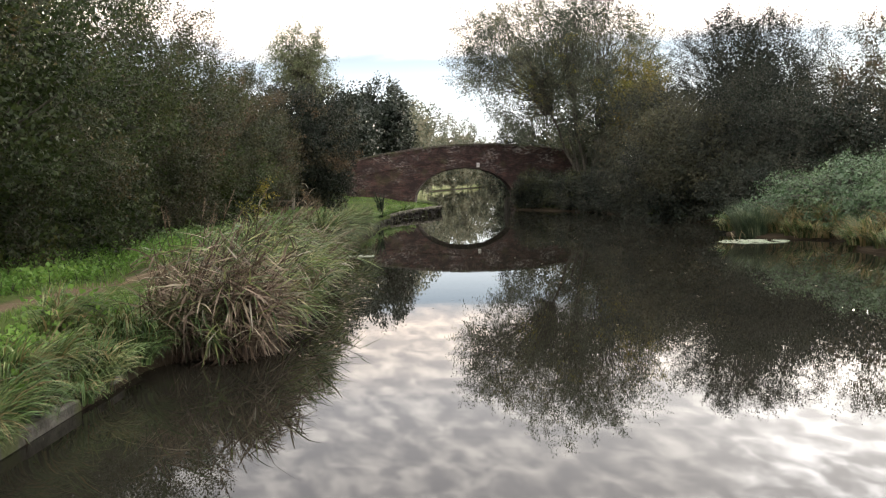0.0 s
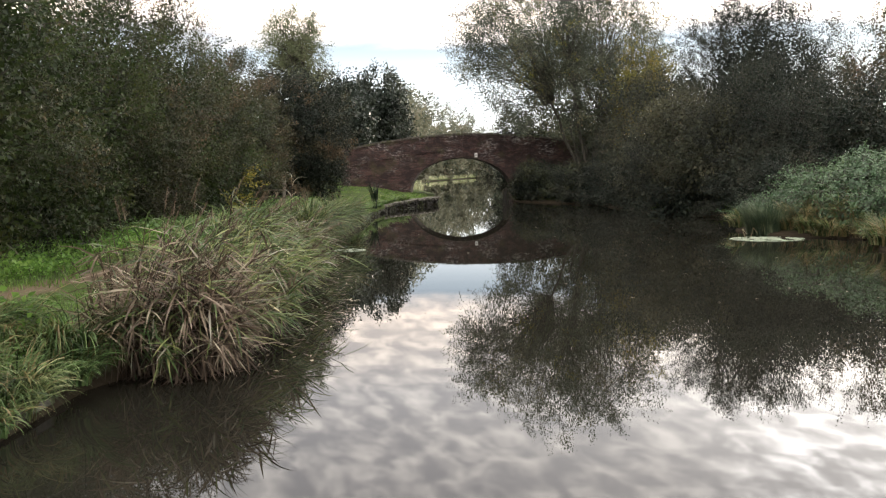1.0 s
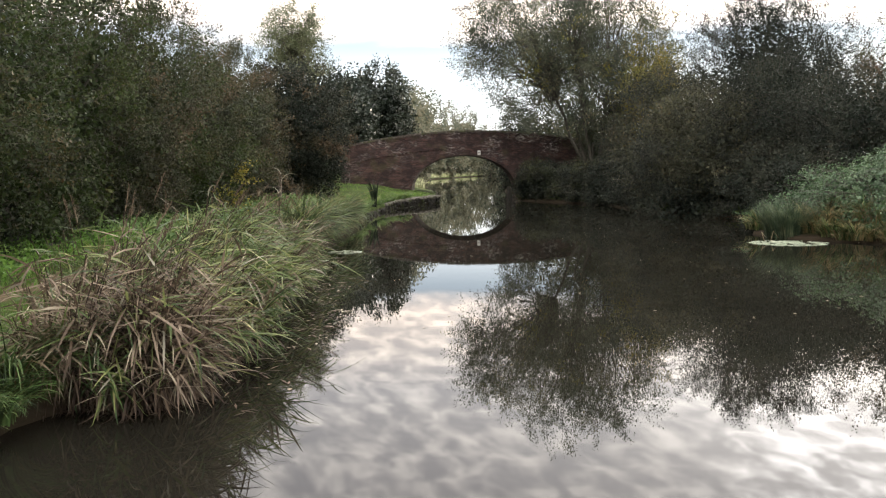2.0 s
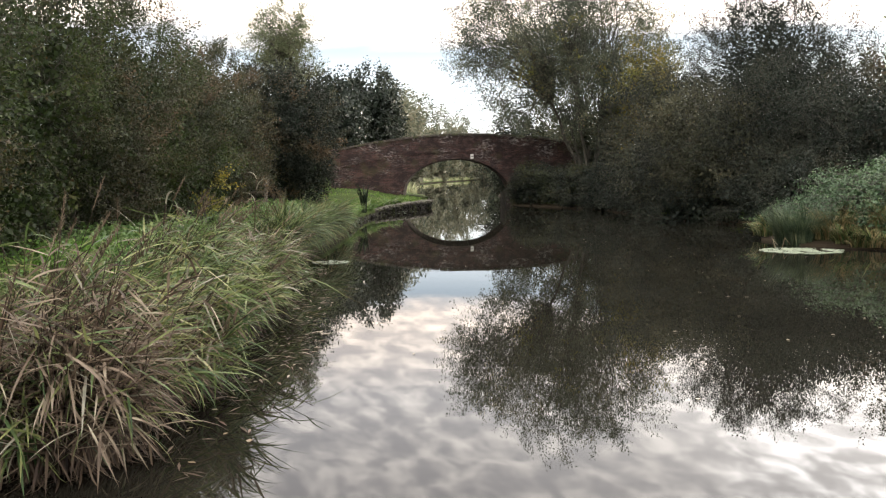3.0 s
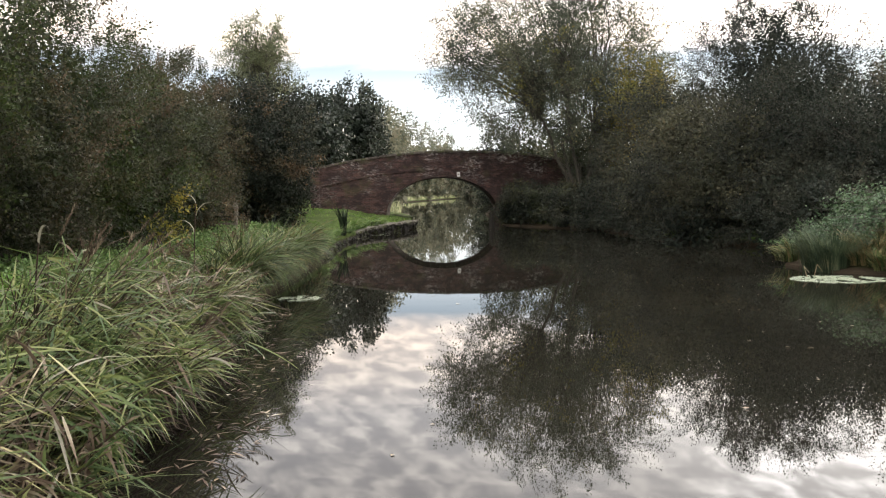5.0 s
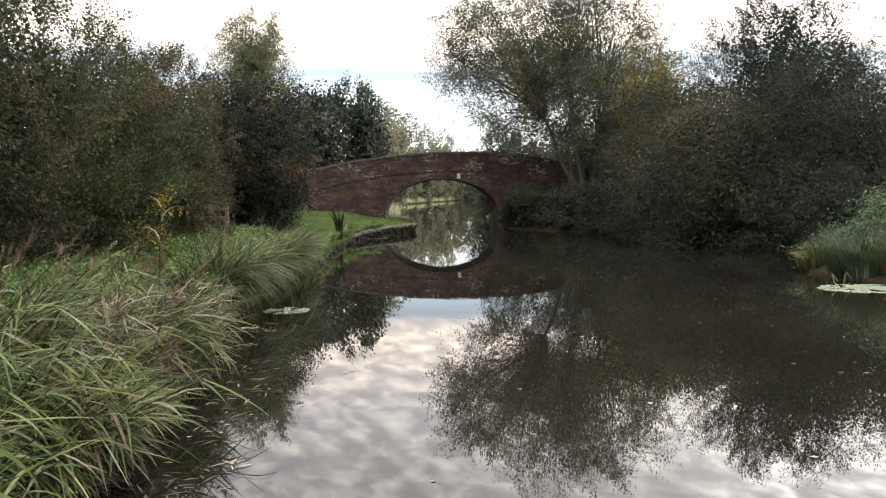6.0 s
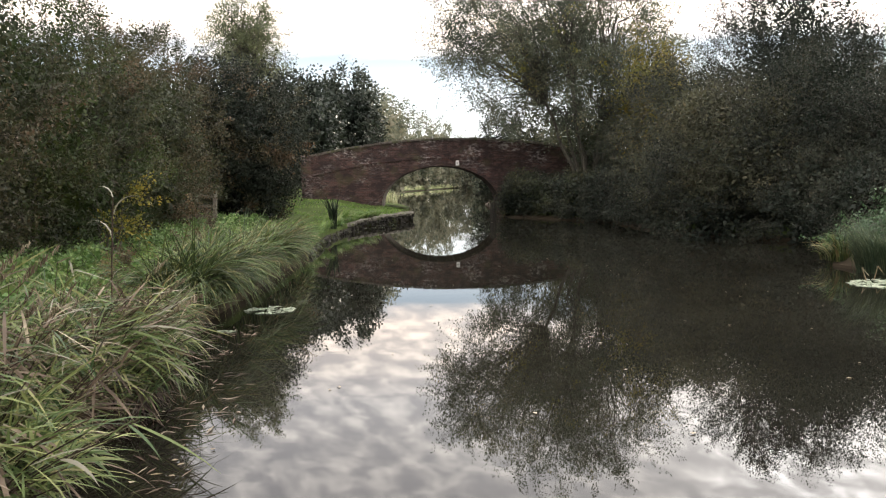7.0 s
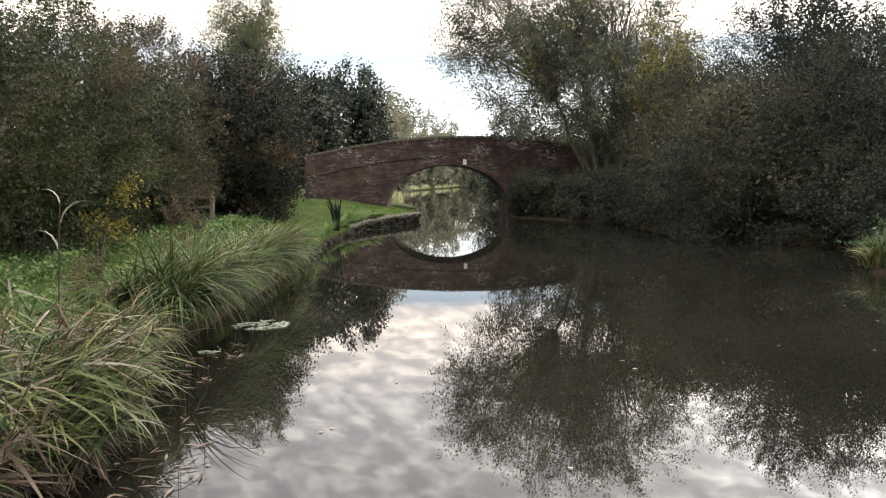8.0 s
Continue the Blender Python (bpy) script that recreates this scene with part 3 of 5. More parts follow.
def bramble(label, cx, cy, rx, ry, h, n, seed):
    """A dome of arching shoots, covered with overlapping leaves that face outwards and up."""
    z0 = ground_height(cx, cy) - 0.05
    ob = thing("bramble_mound", label, "brambles", "brambles on the bank", at=(cx, cy, z0))
    r = np.random.default_rng(seed)

    def lump(d):
        return np.array([1 + 0.22 * noise.noise(Vector(v) * 3.0 + Vector((seed, 0, 0))) + 0.16 * noise.noise(Vector(v) * 7.0 + Vector((0, seed, 0))) for v in d])
    shoots = n // 16
    d = r.normal(size=(shoots, 3))
    d[:, 2] = np.abs(d[:, 2])
    d /= np.linalg.norm(d, axis=1, keepdims=True)
    k = lump(d) * r.uniform(0.86, 1.04, shoots)
    tip = d * np.array([rx, ry, h]) * k[:, None]
    fall = d * np.array([1.0, 1.0, 0.0]) + r.normal(size=(shoots, 3)) * 0.55 + np.array([0, 0, -0.45])
    fall /= np.linalg.norm(fall, axis=1, keepdims=True)
    own = np.repeat(np.arange(shoots), 16)
    m = len(own)
    along = r.uniform(-0.35, 0.45, m)
    pts = tip[own] + fall[own] * along[:, None] + r.normal(size=(m, 3)) * 0.055
    pts[:, 2] = np.maximum(pts[:, 2] - 0.25 * along ** 2, 0.05)
    nrm = d[own] * np.array([1 / rx, 1 / ry, 1 / h]) * h + np.array([0, 0, 0.25]) + r.normal(size=(m, 3)) * 0.5
    nrm /= np.linalg.norm(nrm, axis=1, keepdims=True)
    go = fall[own] + r.normal(size=(m, 3)) * 0.6
    go -= nrm * (go * nrm).sum(axis=1, keepdims=True)
    go /= np.linalg.norm(go, axis=1, keepdims=True)
    turn = np.stack([np.cross(go, nrm), go, nrm], axis=2) * r.uniform(0.65, 1.3, m)[:, None, None]
    leaf = np.array([(0, 0, 0), (0.026, 0.034, 0.009), (0, 0.078, -0.010), (-0.026, 0.034, 0.009)])
    v, q, i = spread(leaf, np.array([[0, 1, 2, 3]]), np.array([0]), turn, pts)
    nd = n // 9
    e = r.normal(size=(nd, 3))
    e[:, 2] = np.abs(e[:, 2])
    e /= np.linalg.norm(e, axis=1, keepdims=True)
    deep = e * np.array([rx, ry, h]) * (lump(e) * r.uniform(0.55, 0.88, nd))[:, None]
    big = spread(leaf * 3.0, np.array([[0, 1, 2, 3]]), np.array([0]), rotations(e + r.normal(size=(nd, 3)) * 0.5, r.uniform(0, 6.28, nd)), deep)
    v, q, i = merge([(v, q, i), big])
    tagged(quads_object("leaves", v, q, [BRAMBLE], i, ob), kind="stuff")
    base = tip * np.array([0.35, 0.35, 0.0])
    mid = tip * np.array([0.8, 0.8, 0.9])
    v, q, i = tubes(np.concatenate([np.concatenate([base, mid, np.full((shoots, 1), 0.009), np.full((shoots, 1), 0.007)], axis=1), np.concatenate([mid, tip + fall * 0.3, np.full((shoots, 1), 0.007), np.full((shoots, 1), 0.004)], axis=1)]), 3)
    tagged(quads_object("briar", v, q, [BARK], i, ob), kind="stuff")
    return ob


def grow(start, way, length, radius, levels, r, segs, tips, spread_angle=0.55, lift=0.18, shrink=0.72, kids=(2, 4), wobble=0.16):
    """Limbs that fork again and again."""
    p, d = np.array(start, float), np.array(way, float)
    steps = 4
    for s in range(steps):
        d = d + r.normal(size=3) * wobble + np.array([0, 0, lift * 0.25])
        d /= np.linalg.norm(d)
        e = p + d * length / steps
        r0, r1 = radius * (1 - 0.35 * s / steps), radius * (1 - 0.35 * (s + 1) / steps)
        segs.append((*p, *e, r0, r1))
        p = e
        if levels <= 1 or (levels <= 2 and s >= 1):
            tips.append((*p, *d))
        if levels > 0 and s >= 1:
            for k in range(r.integers(kids[0], kids[1]) if s == steps - 1 else r.integers(0, 3)):
                side = r.normal(size=3)
                side -= d * side.dot(d)
                side /= np.linalg.norm(side)
                ang = spread_angle * r.uniform(0.6, 1.4)
                nd = d * math.cos(ang) + side * math.sin(ang)
                grow(p, nd, length * shrink * r.uniform(0.75, 1.15), r1 * (0.8 if s == steps - 1 else 0.6), levels - 1, r, segs, tips, spread_angle, lift, shrink, kids, wobble)


def tree(name, label, base, stems, levels, mats, seed, leaf=0.1, twigs=0.8, leaves=14, per_tip=2, mixture=None, limit=9000, wide=0.35, droop=0.3, size=(4.0, 10.0), shift=0.0, fill=0, crown=None, bare=0.0, **how):
    """stems: rows of (lean direction x, y, z, length, radius)."""
    bx, by = base
    ob = thing(name, label, "tree", at=(bx, by, ground_height(bx, by) - 0.1))
    r = np.random.default_rng(seed)
    segs, tips = [], []
    for sx, sy, sz, length, radius in stems:
        grow((sx * 0.25, sy * 0.25, 0), (sx, sy, sz), length, radius, levels, r, segs, tips, **how)
    segs, tips = np.array(segs), np.array(tips)
    fit_z = (size[1] - 0.4) / tips[:, 2].max()
    mid = (tips[:, :2].max(axis=0) + tips[:, :2].min(axis=0)) / 2
    fit_x = size[0] / (np.percentile(np.abs(tips[:, 0] - mid[0]), 99))
    for c, f in ((0, fit_x), (1, fit_x), (2, fit_z)):
        tips[:, c] *= f
        segs[:, c] *= f
        segs[:, c + 3] *= f
    for a in (tips, segs):
        a[:, 0] += shift * np.clip(a[:, 2] / size[1], 0, 1)
    segs[:, 3] += shift * np.clip((segs[:, 5] - 0) / size[1], 0, 1)
    thick = segs[:, 6] > 0.035
    v, q, i = merge([tubes(segs[thick], 7), tubes(segs[~thick], 3)])
    quads_object("trunk", v, q, [BARK], i, ob, smooth=True)
    tips = tips[(tips[:, 2] > bare) | (tips[:, 0] > 0.3)]
    tips = np.repeat(tips, per_tip, axis=0)
    if len(tips) > limit:
        tips = tips[r.permutation(len(tips))[:limit]]
    if fill:
        cx, cz, rx, ry, rz = crown
        fp, fo = bough_points(cx, 0, rx, ry, rz * 2, fill, seed + 40, base=cz - 0.84 * rz, shell=0.25, lump=0.35, boxy=2.1, per=9)
        low = fp[:, 2] > np.where(fp[:, 0] < 0.3, bare, cz - 0.9 * rz)
        fp, fo = fp[low], fo[low]
        tips = np.concatenate([tips, np.concatenate([fp, fo[:len(fp)]], axis=1)])
    n = len(tips)
    way = tips[:, 3:6] + r.normal(size=(n, 3)) * 0.55
    pts = tips[:, 0:3] + r.normal(size=(n, 3)) * 0.12
    m = rotations(way, r.uniform(0, 6.28, n)) * r.uniform(0.6, 1.25, n)[:, None, None]
    share = np.cumsum(mixture or [1 / len(mats)] * len(mats))
    clump = np.array([noise.noise(Vector(p) * 0.35 + Vector((seed * 2.7, 0, 0))) for p in pts]) * 0.9 + 0.5 + r.normal(size=n) * 0.1
    pick = np.searchsorted(share[:-1], np.clip(clump, 0, 0.999))
    sets = []
    for t in range(3):
        tv, tq, ti = spray(leaves, twigs, leaf, leaf * wide, seed * 10 + t, droop)
        for j in range(len(mats)):
            sel = (np.arange(n) % 3 == t) & (pick == j)
            if sel.any():
                v, q, i = spread(tv, tq, ti, m[sel], pts[sel])
                sets.append((v, q, np.where(i == 0, j, len(mats))))
    v, q, i = merge(sets)
    tagged(quads_object("crown", v, q, list(mats) + [BARK], i, ob), kind="stuff")
    return ob


def ribbon(n, base, way, length, width, bend, r, steps=5, start=0.15, curl=1.0):
    """Curved blades: base (n,3), way (n,2) the side to which they bend, bend (n) radians in all."""
    way = way / np.linalg.norm(way, axis=1, keepdims=True)
    side = np.stack([-way[:, 1], way[:, 0], r.normal(size=n) * 0.4], axis=1)
    side /= np.linalg.norm(side, axis=1, keepdims=True)
    p = base.copy()
    rows = []
    for s in range(steps + 1):
        t = s / steps
        w = width * (1.0 if s < 2 else max(0.04, (1 - t) ** 0.8 * 1.35))
        rows.append(p - side * w[:, None] / 2)
        rows.append(p + side * w[:, None] / 2)
        th = start + bend * t ** curl
        step = length / steps
        p = p + np.stack([way[:, 0] * np.sin(th), way[:, 1] * np.sin(th), np.cos(th)], axis=1) * step[:, None]
    v = np.stack(rows, axis=1).reshape(-1, 3)
    k = np.arange(steps) * 2
    q = np.stack([k, k + 1, k + 3, k + 2], axis=1)
    q = (q[None] + (np.arange(n) * 2 * (steps + 1))[:, None, None]).reshape(-1, 4)
    return v, q


def tussock(name, label, cx, cy, rx, ry, length, n, mats, seed, width=0.009, bend=(1.2, 2.4), wind=(0.0, 0.0), category="grass", mixture=None, z0=None, steps=6, group="", curl=1.0, ruffle=0.11):
    """A clump of arching blades."""
    z0 = ground_height(cx, cy) - 0.03 if z0 is None else z0
    ob = thing(name, label, category, group, at=(cx, cy, z0))
    r = np.random.default_rng(seed)
    tufts = max(4, n // 28)
    tuft = r.integers(0, tufts, n)
    a, f = r.uniform(0, 6.28, tufts)[tuft], np.sqrt(r.random(tufts))[tuft]
    base = np.stack([rx * 0.62 * f * np.cos(a), ry * 0.62 * f * np.sin(a), np.zeros(n)], axis=1) + r.normal(size=(n, 3)) * np.array([0.035, 0.035, 0.0])
    way = base[:, :2] / np.array([rx, ry]) + (r.normal(size=(tufts, 2)) * 0.4)[tuft] + r.normal(size=(n, 2)) * ruffle + np.array(wind)
    length = length * r.uniform(0.6, 1.15, tufts)[tuft]
    bent = r.uniform(-0.3, 0.3, tufts)[tuft]
    v, q = ribbon(n, base, way, length * r.uniform(0.6, 1.15, n), width * r.uniform(0.5, 1.4, n), r.uniform(*bend, n) + bent, r, steps, curl=curl)
    share = np.cumsum(mixture or [1 / len(mats)] * len(mats))
    i = np.repeat(np.searchsorted(share[:-1], r.random(n)), steps)
    groups = min(5, tufts)
    own = np.repeat(tuft % groups, steps)
    each = np.repeat(tuft % groups, 2 * (steps + 1))
    for g in range(groups):
        here = np.cumsum(each == g) - 1
        tagged(quads_object("tuft", v[each == g], here[q[own == g]], mats, i[own == g], ob), kind="stuff")
    return ob


def reed_clump(label, x0, x1, y0, y1, height, n, dry, seed, wind=(0.85, -0.32)):
    """Reeds in tufts: leaning stems, each with spear-shaped leaves that hang to the lee side, brown and withered low down, and a few plumes."""
    cx, cy = (x0 + x1) / 2, (y0 + y1) / 2
    ob = thing("reed_clump", label, "reeds", "reeds along the towpath edge", at=(cx, cy, -0.05))
    r = np.random.default_rng(seed)
    tufts = n // 12
    tuft = r.integers(0, tufts, n)
    u = np.clip(r.random(tufts)[tuft] + r.normal(size=n) * 0.05, 0, 1)
    w = np.clip(r.random(tufts)[tuft] + r.normal(size=n) * 0.03, 0, 1)
    u = u * (0.6 + 0.4 * np.sin(w * math.pi))
    base = np.stack([x0 + (x1 - x0) * u - cx, y0 + (y1 - y0) * w - cy, np.zeros(n)], axis=1)
    tall = r.uniform(0.66, 1.2, tufts)[tuft]
    hgt = height * tall * r.uniform(0.72, 1.1, n) * (0.66 + 0.42 * np.sin(w * math.pi)) * (1.06 - 0.5 * np.clip(u - 0.2, 0, 1) ** 1.5)
    own = (r.normal(size=(tufts, 2)) * 0.25)[tuft]
    lean = np.stack([wind[0] * 0.34 + own[:, 0] + r.normal(size=n) * 0.13 + 0.34 * (u - 0.45), wind[1] * 0.3 + own[:, 1] + r.normal(size=n) * 0.14, np.ones(n)], axis=1)
    lean /= np.linalg.norm(lean, axis=1, keepdims=True)
    segs, rows = [np.zeros((0, 8))], [base]
    p, d = base, lean
    for s in range(4):
        d = d + np.array([wind[0], wind[1], -0.5]) * 0.07 * s
        d = d / np.linalg.norm(d, axis=1, keepdims=True)
        e = p + d * hgt[:, None] / 4
        segs.append(np.concatenate([p, e, np.full((n, 1), 0.0045), np.full((n, 1), 0.0038)], axis=1))
        p = e
        rows.append(p)
    rows = np.stack(rows, axis=1)
    per = 12
    stem = np.repeat(np.arange(n), per)
    m = len(stem)
    t = (0.10 + 0.90 * r.random(m) ** 0.75) * 4
    j = np.minimum(t.astype(int), 3)
    lb = rows[stem, j] + (rows[stem, j + 1] - rows[stem, j]) * (t - j)[:, None]
    stream = (r.normal(size=(tufts, 2)) * 0.5)[tuft[stem]]
    lw = np.array(wind) + stream + r.normal(size=(m, 2)) * 0.55
    dead = ((t < 1.7) & (dry > 0.5)) | (t < 2.5) & (r.random(m) < 0.68 + 0.3 * dry)
    tan = (r.random(tufts) < dry)[tuft[stem]]
    # A few pale leaves among the green stand in for highlights.
    kind = np.where(dead, 2, np.where(r.random(m) < (0.08 if 0.2 < dry < 0.5 else 0.04), 3, np.where((tan & (r.random(m) < 0.85)) | (r.random(m) < 0.06), 1, 0)))
    ll = r.uniform(0.24, 0.52, m) * (0.8 + 0.08 * t)
    start = np.where(dead, r.uniform(1.6, 2.8, m), r.uniform(0.7, 2.2, m))
    start = np.minimum(start + np.where((t < 2.8) & (dry > 0.5), 0.35, 0.0), 2.85)
    bend = np.where(r.random(m) < 0.4, r.uniform(0.05, 0.3, m), r.uniform(0.3, 1.1, m))
    bend = np.minimum(bend, np.maximum(2.9 - start, 0.05))
    v, q = blades(m, lb, lw, ll, r.uniform(0.010, 0.022, m), bend, r, start)
    tagged(quads_object("foliage", v, q, [REED, REED_DRY, REED_BROWN, BLEACHED_GLINT], np.repeat(kind, 5), ob), kind="stuff")
    v, q, i = tubes(np.concatenate(segs), 3)
    tagged(quads_object("cane", v, q, [REED_BROWN], i, ob), kind="stuff")
    for k in np.argsort(-hgt)[:max(3, n // 60)]:
        tip, way = rows[k, 4], rows[k, 4] - rows[k, 3]
        c = 46
        f = r.random(c)
        pb = tip + way * (f * 0.75 - 0.1)[:, None]
        v, q = ribbon(c, pb, np.array(wind) + r.normal(size=(c, 2)) * 0.7, 0.11 * (1.1 - 0.6 * f), np.full(c, 0.006), r.uniform(0.6, 1.8, c), r, 3, start=0.3)
        tagged(quads_object("plume", v, q, [REED_DRY], None, ob), "feathery brown reed plume", kind="stuff")
    return ob


def blades(n, base, way, length, width, bend, r, start):
    """Spear-shaped reed leaves, widest a third of the way out, each folded a little to its own side."""
    way = way / np.linalg.norm(way, axis=1, keepdims=True)
    side = np.stack([-way[:, 1], way[:, 0], r.normal(size=n) * 0.6], axis=1)
    side /= np.linalg.norm(side, axis=1, keepdims=True)
    p, rows = base.copy(), []
    for s, w in enumerate((0.45, 0.95, 1.0, 0.8, 0.45, 0.04)):
        rows += [p - side * (width * w / 2)[:, None], p + side * (width * w / 2)[:, None]]
        th = start + bend * (s / 5) ** 1.3
        p = p + np.stack([way[:, 0] * np.sin(th), way[:, 1] * np.sin(th), np.cos(th)], axis=1) * (length / 5)[:, None]
    v = np.stack(rows, axis=1)
    v[:, :, 2] = np.maximum(v[:, :, 2], 0.06)
    k = np.arange(5) * 2
    q = np.stack([k, k + 1, k + 3, k + 2], axis=1)
    return v.reshape(-1, 3), (q[None] + (np.arange(n) * 12)[:, None, None]).reshape(-1, 4)


def lobed_tree(name, label, base, middle, radii, stems, lobes, mats, seed, size=(1.3, 2.0), sprays=85, leaf=0.14, twigs=0.8, leaves=13, wide=0.42, mixture=None, low=4.0, skirt=None):
    """A broad tree: stems that fork into boughs, each bough carrying a loose lobe of leafy twigs.
    middle and radii: the crown's ellipsoid, from the foot; stems: rows of (x, y, z) forks."""
    bx, by = base
    ob = thing(name, label, "tree", at=(bx, by, ground_height(bx, by) - 0.1))
    r = np.random.default_rng(seed)
    mid, rad = np.array(middle, float), np.array(radii, float)
    forks = np.array(stems, float)
    segs, tips = [], []

    def limb(p, e, r0, r1, steps, sag=0.0, rough=0.12):
        last = np.array(p, float)
        for s in range(1, steps + 1):
            t = s / steps
            x = np.array(p) + (np.array(e) - np.array(p)) * np.array([t ** 1.15, t ** 1.15, t]) + (r.normal(size=3) * rough if s < steps else 0)
            x[2] += sag * math.sin(math.pi * t)
            segs.append((*last, *x, r0 + (r1 - r0) * (t - 1 / steps), r0 + (r1 - r0) * t))
            last = x
        return last
    for f in forks:
        limb(np.array([f[0] * 0.12, f[1] * 0.12, 0]), f, 0.12, 0.075, 5, 0.0, 0.08)
    for k in range(lobes):
        g = 1 - 2 * (k + 0.5) / lobes
        a = k * 2.39996 + r.uniform(-0.3, 0.3)
        d = np.array([math.sqrt(1 - g * g) * math.cos(a), math.sqrt(1 - g * g) * math.sin(a), g])
        d = d / (np.abs(d) ** 2.25).sum() ** (1 / 2.25)
        c = mid + d * rad * (r.uniform(0.72, 0.98) if k % 3 else r.uniform(0.2, 0.6))
        floor_z = skirt[1] + max(0.0, -5.0 - c[0]) * 1.1 if skirt and c[0] < skirt[0] else low
        if c[2] < floor_z:
            continue
        s = r.uniform(*size) * (1.0 if c[2] > mid[2] - 2.5 else 0.8)
        f = forks[np.argmin(np.linalg.norm((forks - c) * np.array([1, 1, 0.5]), axis=1))]
        inner = c - d * s * 0.35
        limb(f, inner, 0.050, 0.020, 6, 0.25, 0.16)
        for j in range(9):
            o = r.normal(size=3)
            o = o / np.linalg.norm(o) + d * 0.35
            e = inner + o * s * r.uniform(0.55, 0.95)
            limb(inner, e, 0.014, 0.006, 3, 0.05, 0.07)
            for i in range(sprays // 9):
                t = r.uniform(0.25, 1.05)
                tips.append((*(inner + (e - inner) * t + r.normal(size=3) * s * 0.17), *(o + r.normal(size=3) * 0.5)))
    segs, tips = np.array(segs), np.array(tips)
    thick = segs[:, 6] > 0.03
    v, q, i = merge([tubes(segs[thick], 7), tubes(segs[~thick], 3)])
    quads_object("trunk", v, q, [BARK], i, ob, smooth=True)
    n = len(tips)
    m = rotations(tips[:, 3:6], r.uniform(0, 6.28, n)) * r.uniform(0.6, 1.25, n)[:, None, None]
    share = np.cumsum(mixture or [1 / len(mats)] * len(mats))
    clump = np.array([noise.noise(Vector(p) * 0.35 + Vector((seed * 2.7, 0, 0))) for p in tips[:, 0:3]]) * 0.9 + 0.5 + r.normal(size=n) * 0.1
    pick = np.searchsorted(share[:-1], np.clip(clump, 0, 0.999))
    sets = []
    for t in range(3):
        tv, tq, ti = spray(leaves, twigs, leaf, leaf * wide, seed * 10 + t, 0.3)
        for j in range(len(mats)):
            sel = (np.arange(n) % 3 == t) & (pick == j)
            if sel.any():
                v, q, i = spread(tv, tq, ti, m[sel], tips[sel, 0:3])
                sets.append((v, q, np.where(i == 0, j, len(mats))))
    v, q, i = merge(sets)
    tagged(quads_object("crown", v, q, list(mats) + [BARK], i, ob), kind="stuff")
    return ob


# ---- reeds, sedges and long grass on the towpath side ----
reed_clump("tall reeds bleached pinkish tan at the water's edge", -3.05, -1.85, 9.65, 10.8, 1.2, 460, 0.95, 11, (0.3, -0.4))
reed_clump("tall green and straw reeds leaning over the water", -3.35, -1.95, 10.4, 12.7, 1.25, 640, 0.14, 12)
reed_clump("tall green and straw reeds leaning over the water", -3.4, -2.2, 12.6, 15.6, 1.4, 760, 0.16, 13)
reed_clump("olive reeds thinning out along the bank", -3.5, -2.35, 15.5, 18.2, 1.12, 620, 0.4, 14)
for k, (x, y, rx, ry, ln, shares) in enumerate([(-3.2, 19.0, 0.8, 0.75, 1.1, [0.45, 0.25, 0.3]), (-3.1, 21.4, 0.8, 0.8, 1.5, [0.85, 0.12, 0.03]), (-3.1, 22.7, 0.65, 0.6, 1.3, [0.8, 0.15, 0.05]), (-3.2, 24.5, 0.7, 0.75, 1.3, [0.6, 0.3, 0.1]),
                                                (-3.2, 26.2, 0.7, 0.75, 1.4, [0.75, 0.15, 0.1]), (-3.25, 28.0, 0.65, 0.75, 1.25, [0.6, 0.3, 0.1]), (-3.35, 29.8, 0.65, 0.75, 1.15, [0.7, 0.2, 0.1]), (-3.4, 31.5, 0.55, 0.65, 0.9, [0.6, 0.3, 0.1])]):
    tussock("sedge_tussock", "arching olive-green sedge tussock on the bank edge", x, y, rx, ry, ln, 900, [SEDGE, LONG_GRASS, STRAW], 30 + k, 0.019 + 0.001 * (y - 19), (1.0, 3.0), (0.40, -0.15), mixture=shares, steps=6, curl=0.72, ruffle=0.5, group="sedges along the bank", category="sedge", z0=0.3)
for k, (x, y, rx, ry, ln, n) in enumerate([(-3.4, 5.2, 0.7, 0.9, 0.75, 800), (-3.35, 6.4, 0.6, 0.8, 0.7, 800), (-3.6, 7.6, 0.7, 0.8, 0.8, 1000), (-3.3, 8.5, 0.5, 0.6, 0.65, 800), (-4.1, 7.0, 0.6, 0.9, 0.65, 700), (-3.8, 9.3, 0.6, 0.8, 0.65, 700), (-3.2, 9.3, 0.5, 0.5, 0.7, 700), (-3.12, 6.1, 0.25, 0.22, 0.55, 220), (-3.1, 8.1, 0.3, 0.5, 0.6, 400), (-3.02, 7.7, 0.2, 0.3, 0.5, 260)] ):
    tussock("grass_clump", "rough long green grass with straw beside the coping", x - 0.05, y, rx, ry, ln, n, [LONG_GRASS, SEDGE, STRAW], 50 + k, 0.016, (1.3, 2.9), (0.35, -0.1), mixture=[0.6, 0.25, 0.15], group="long grass by the coping", category="grass")

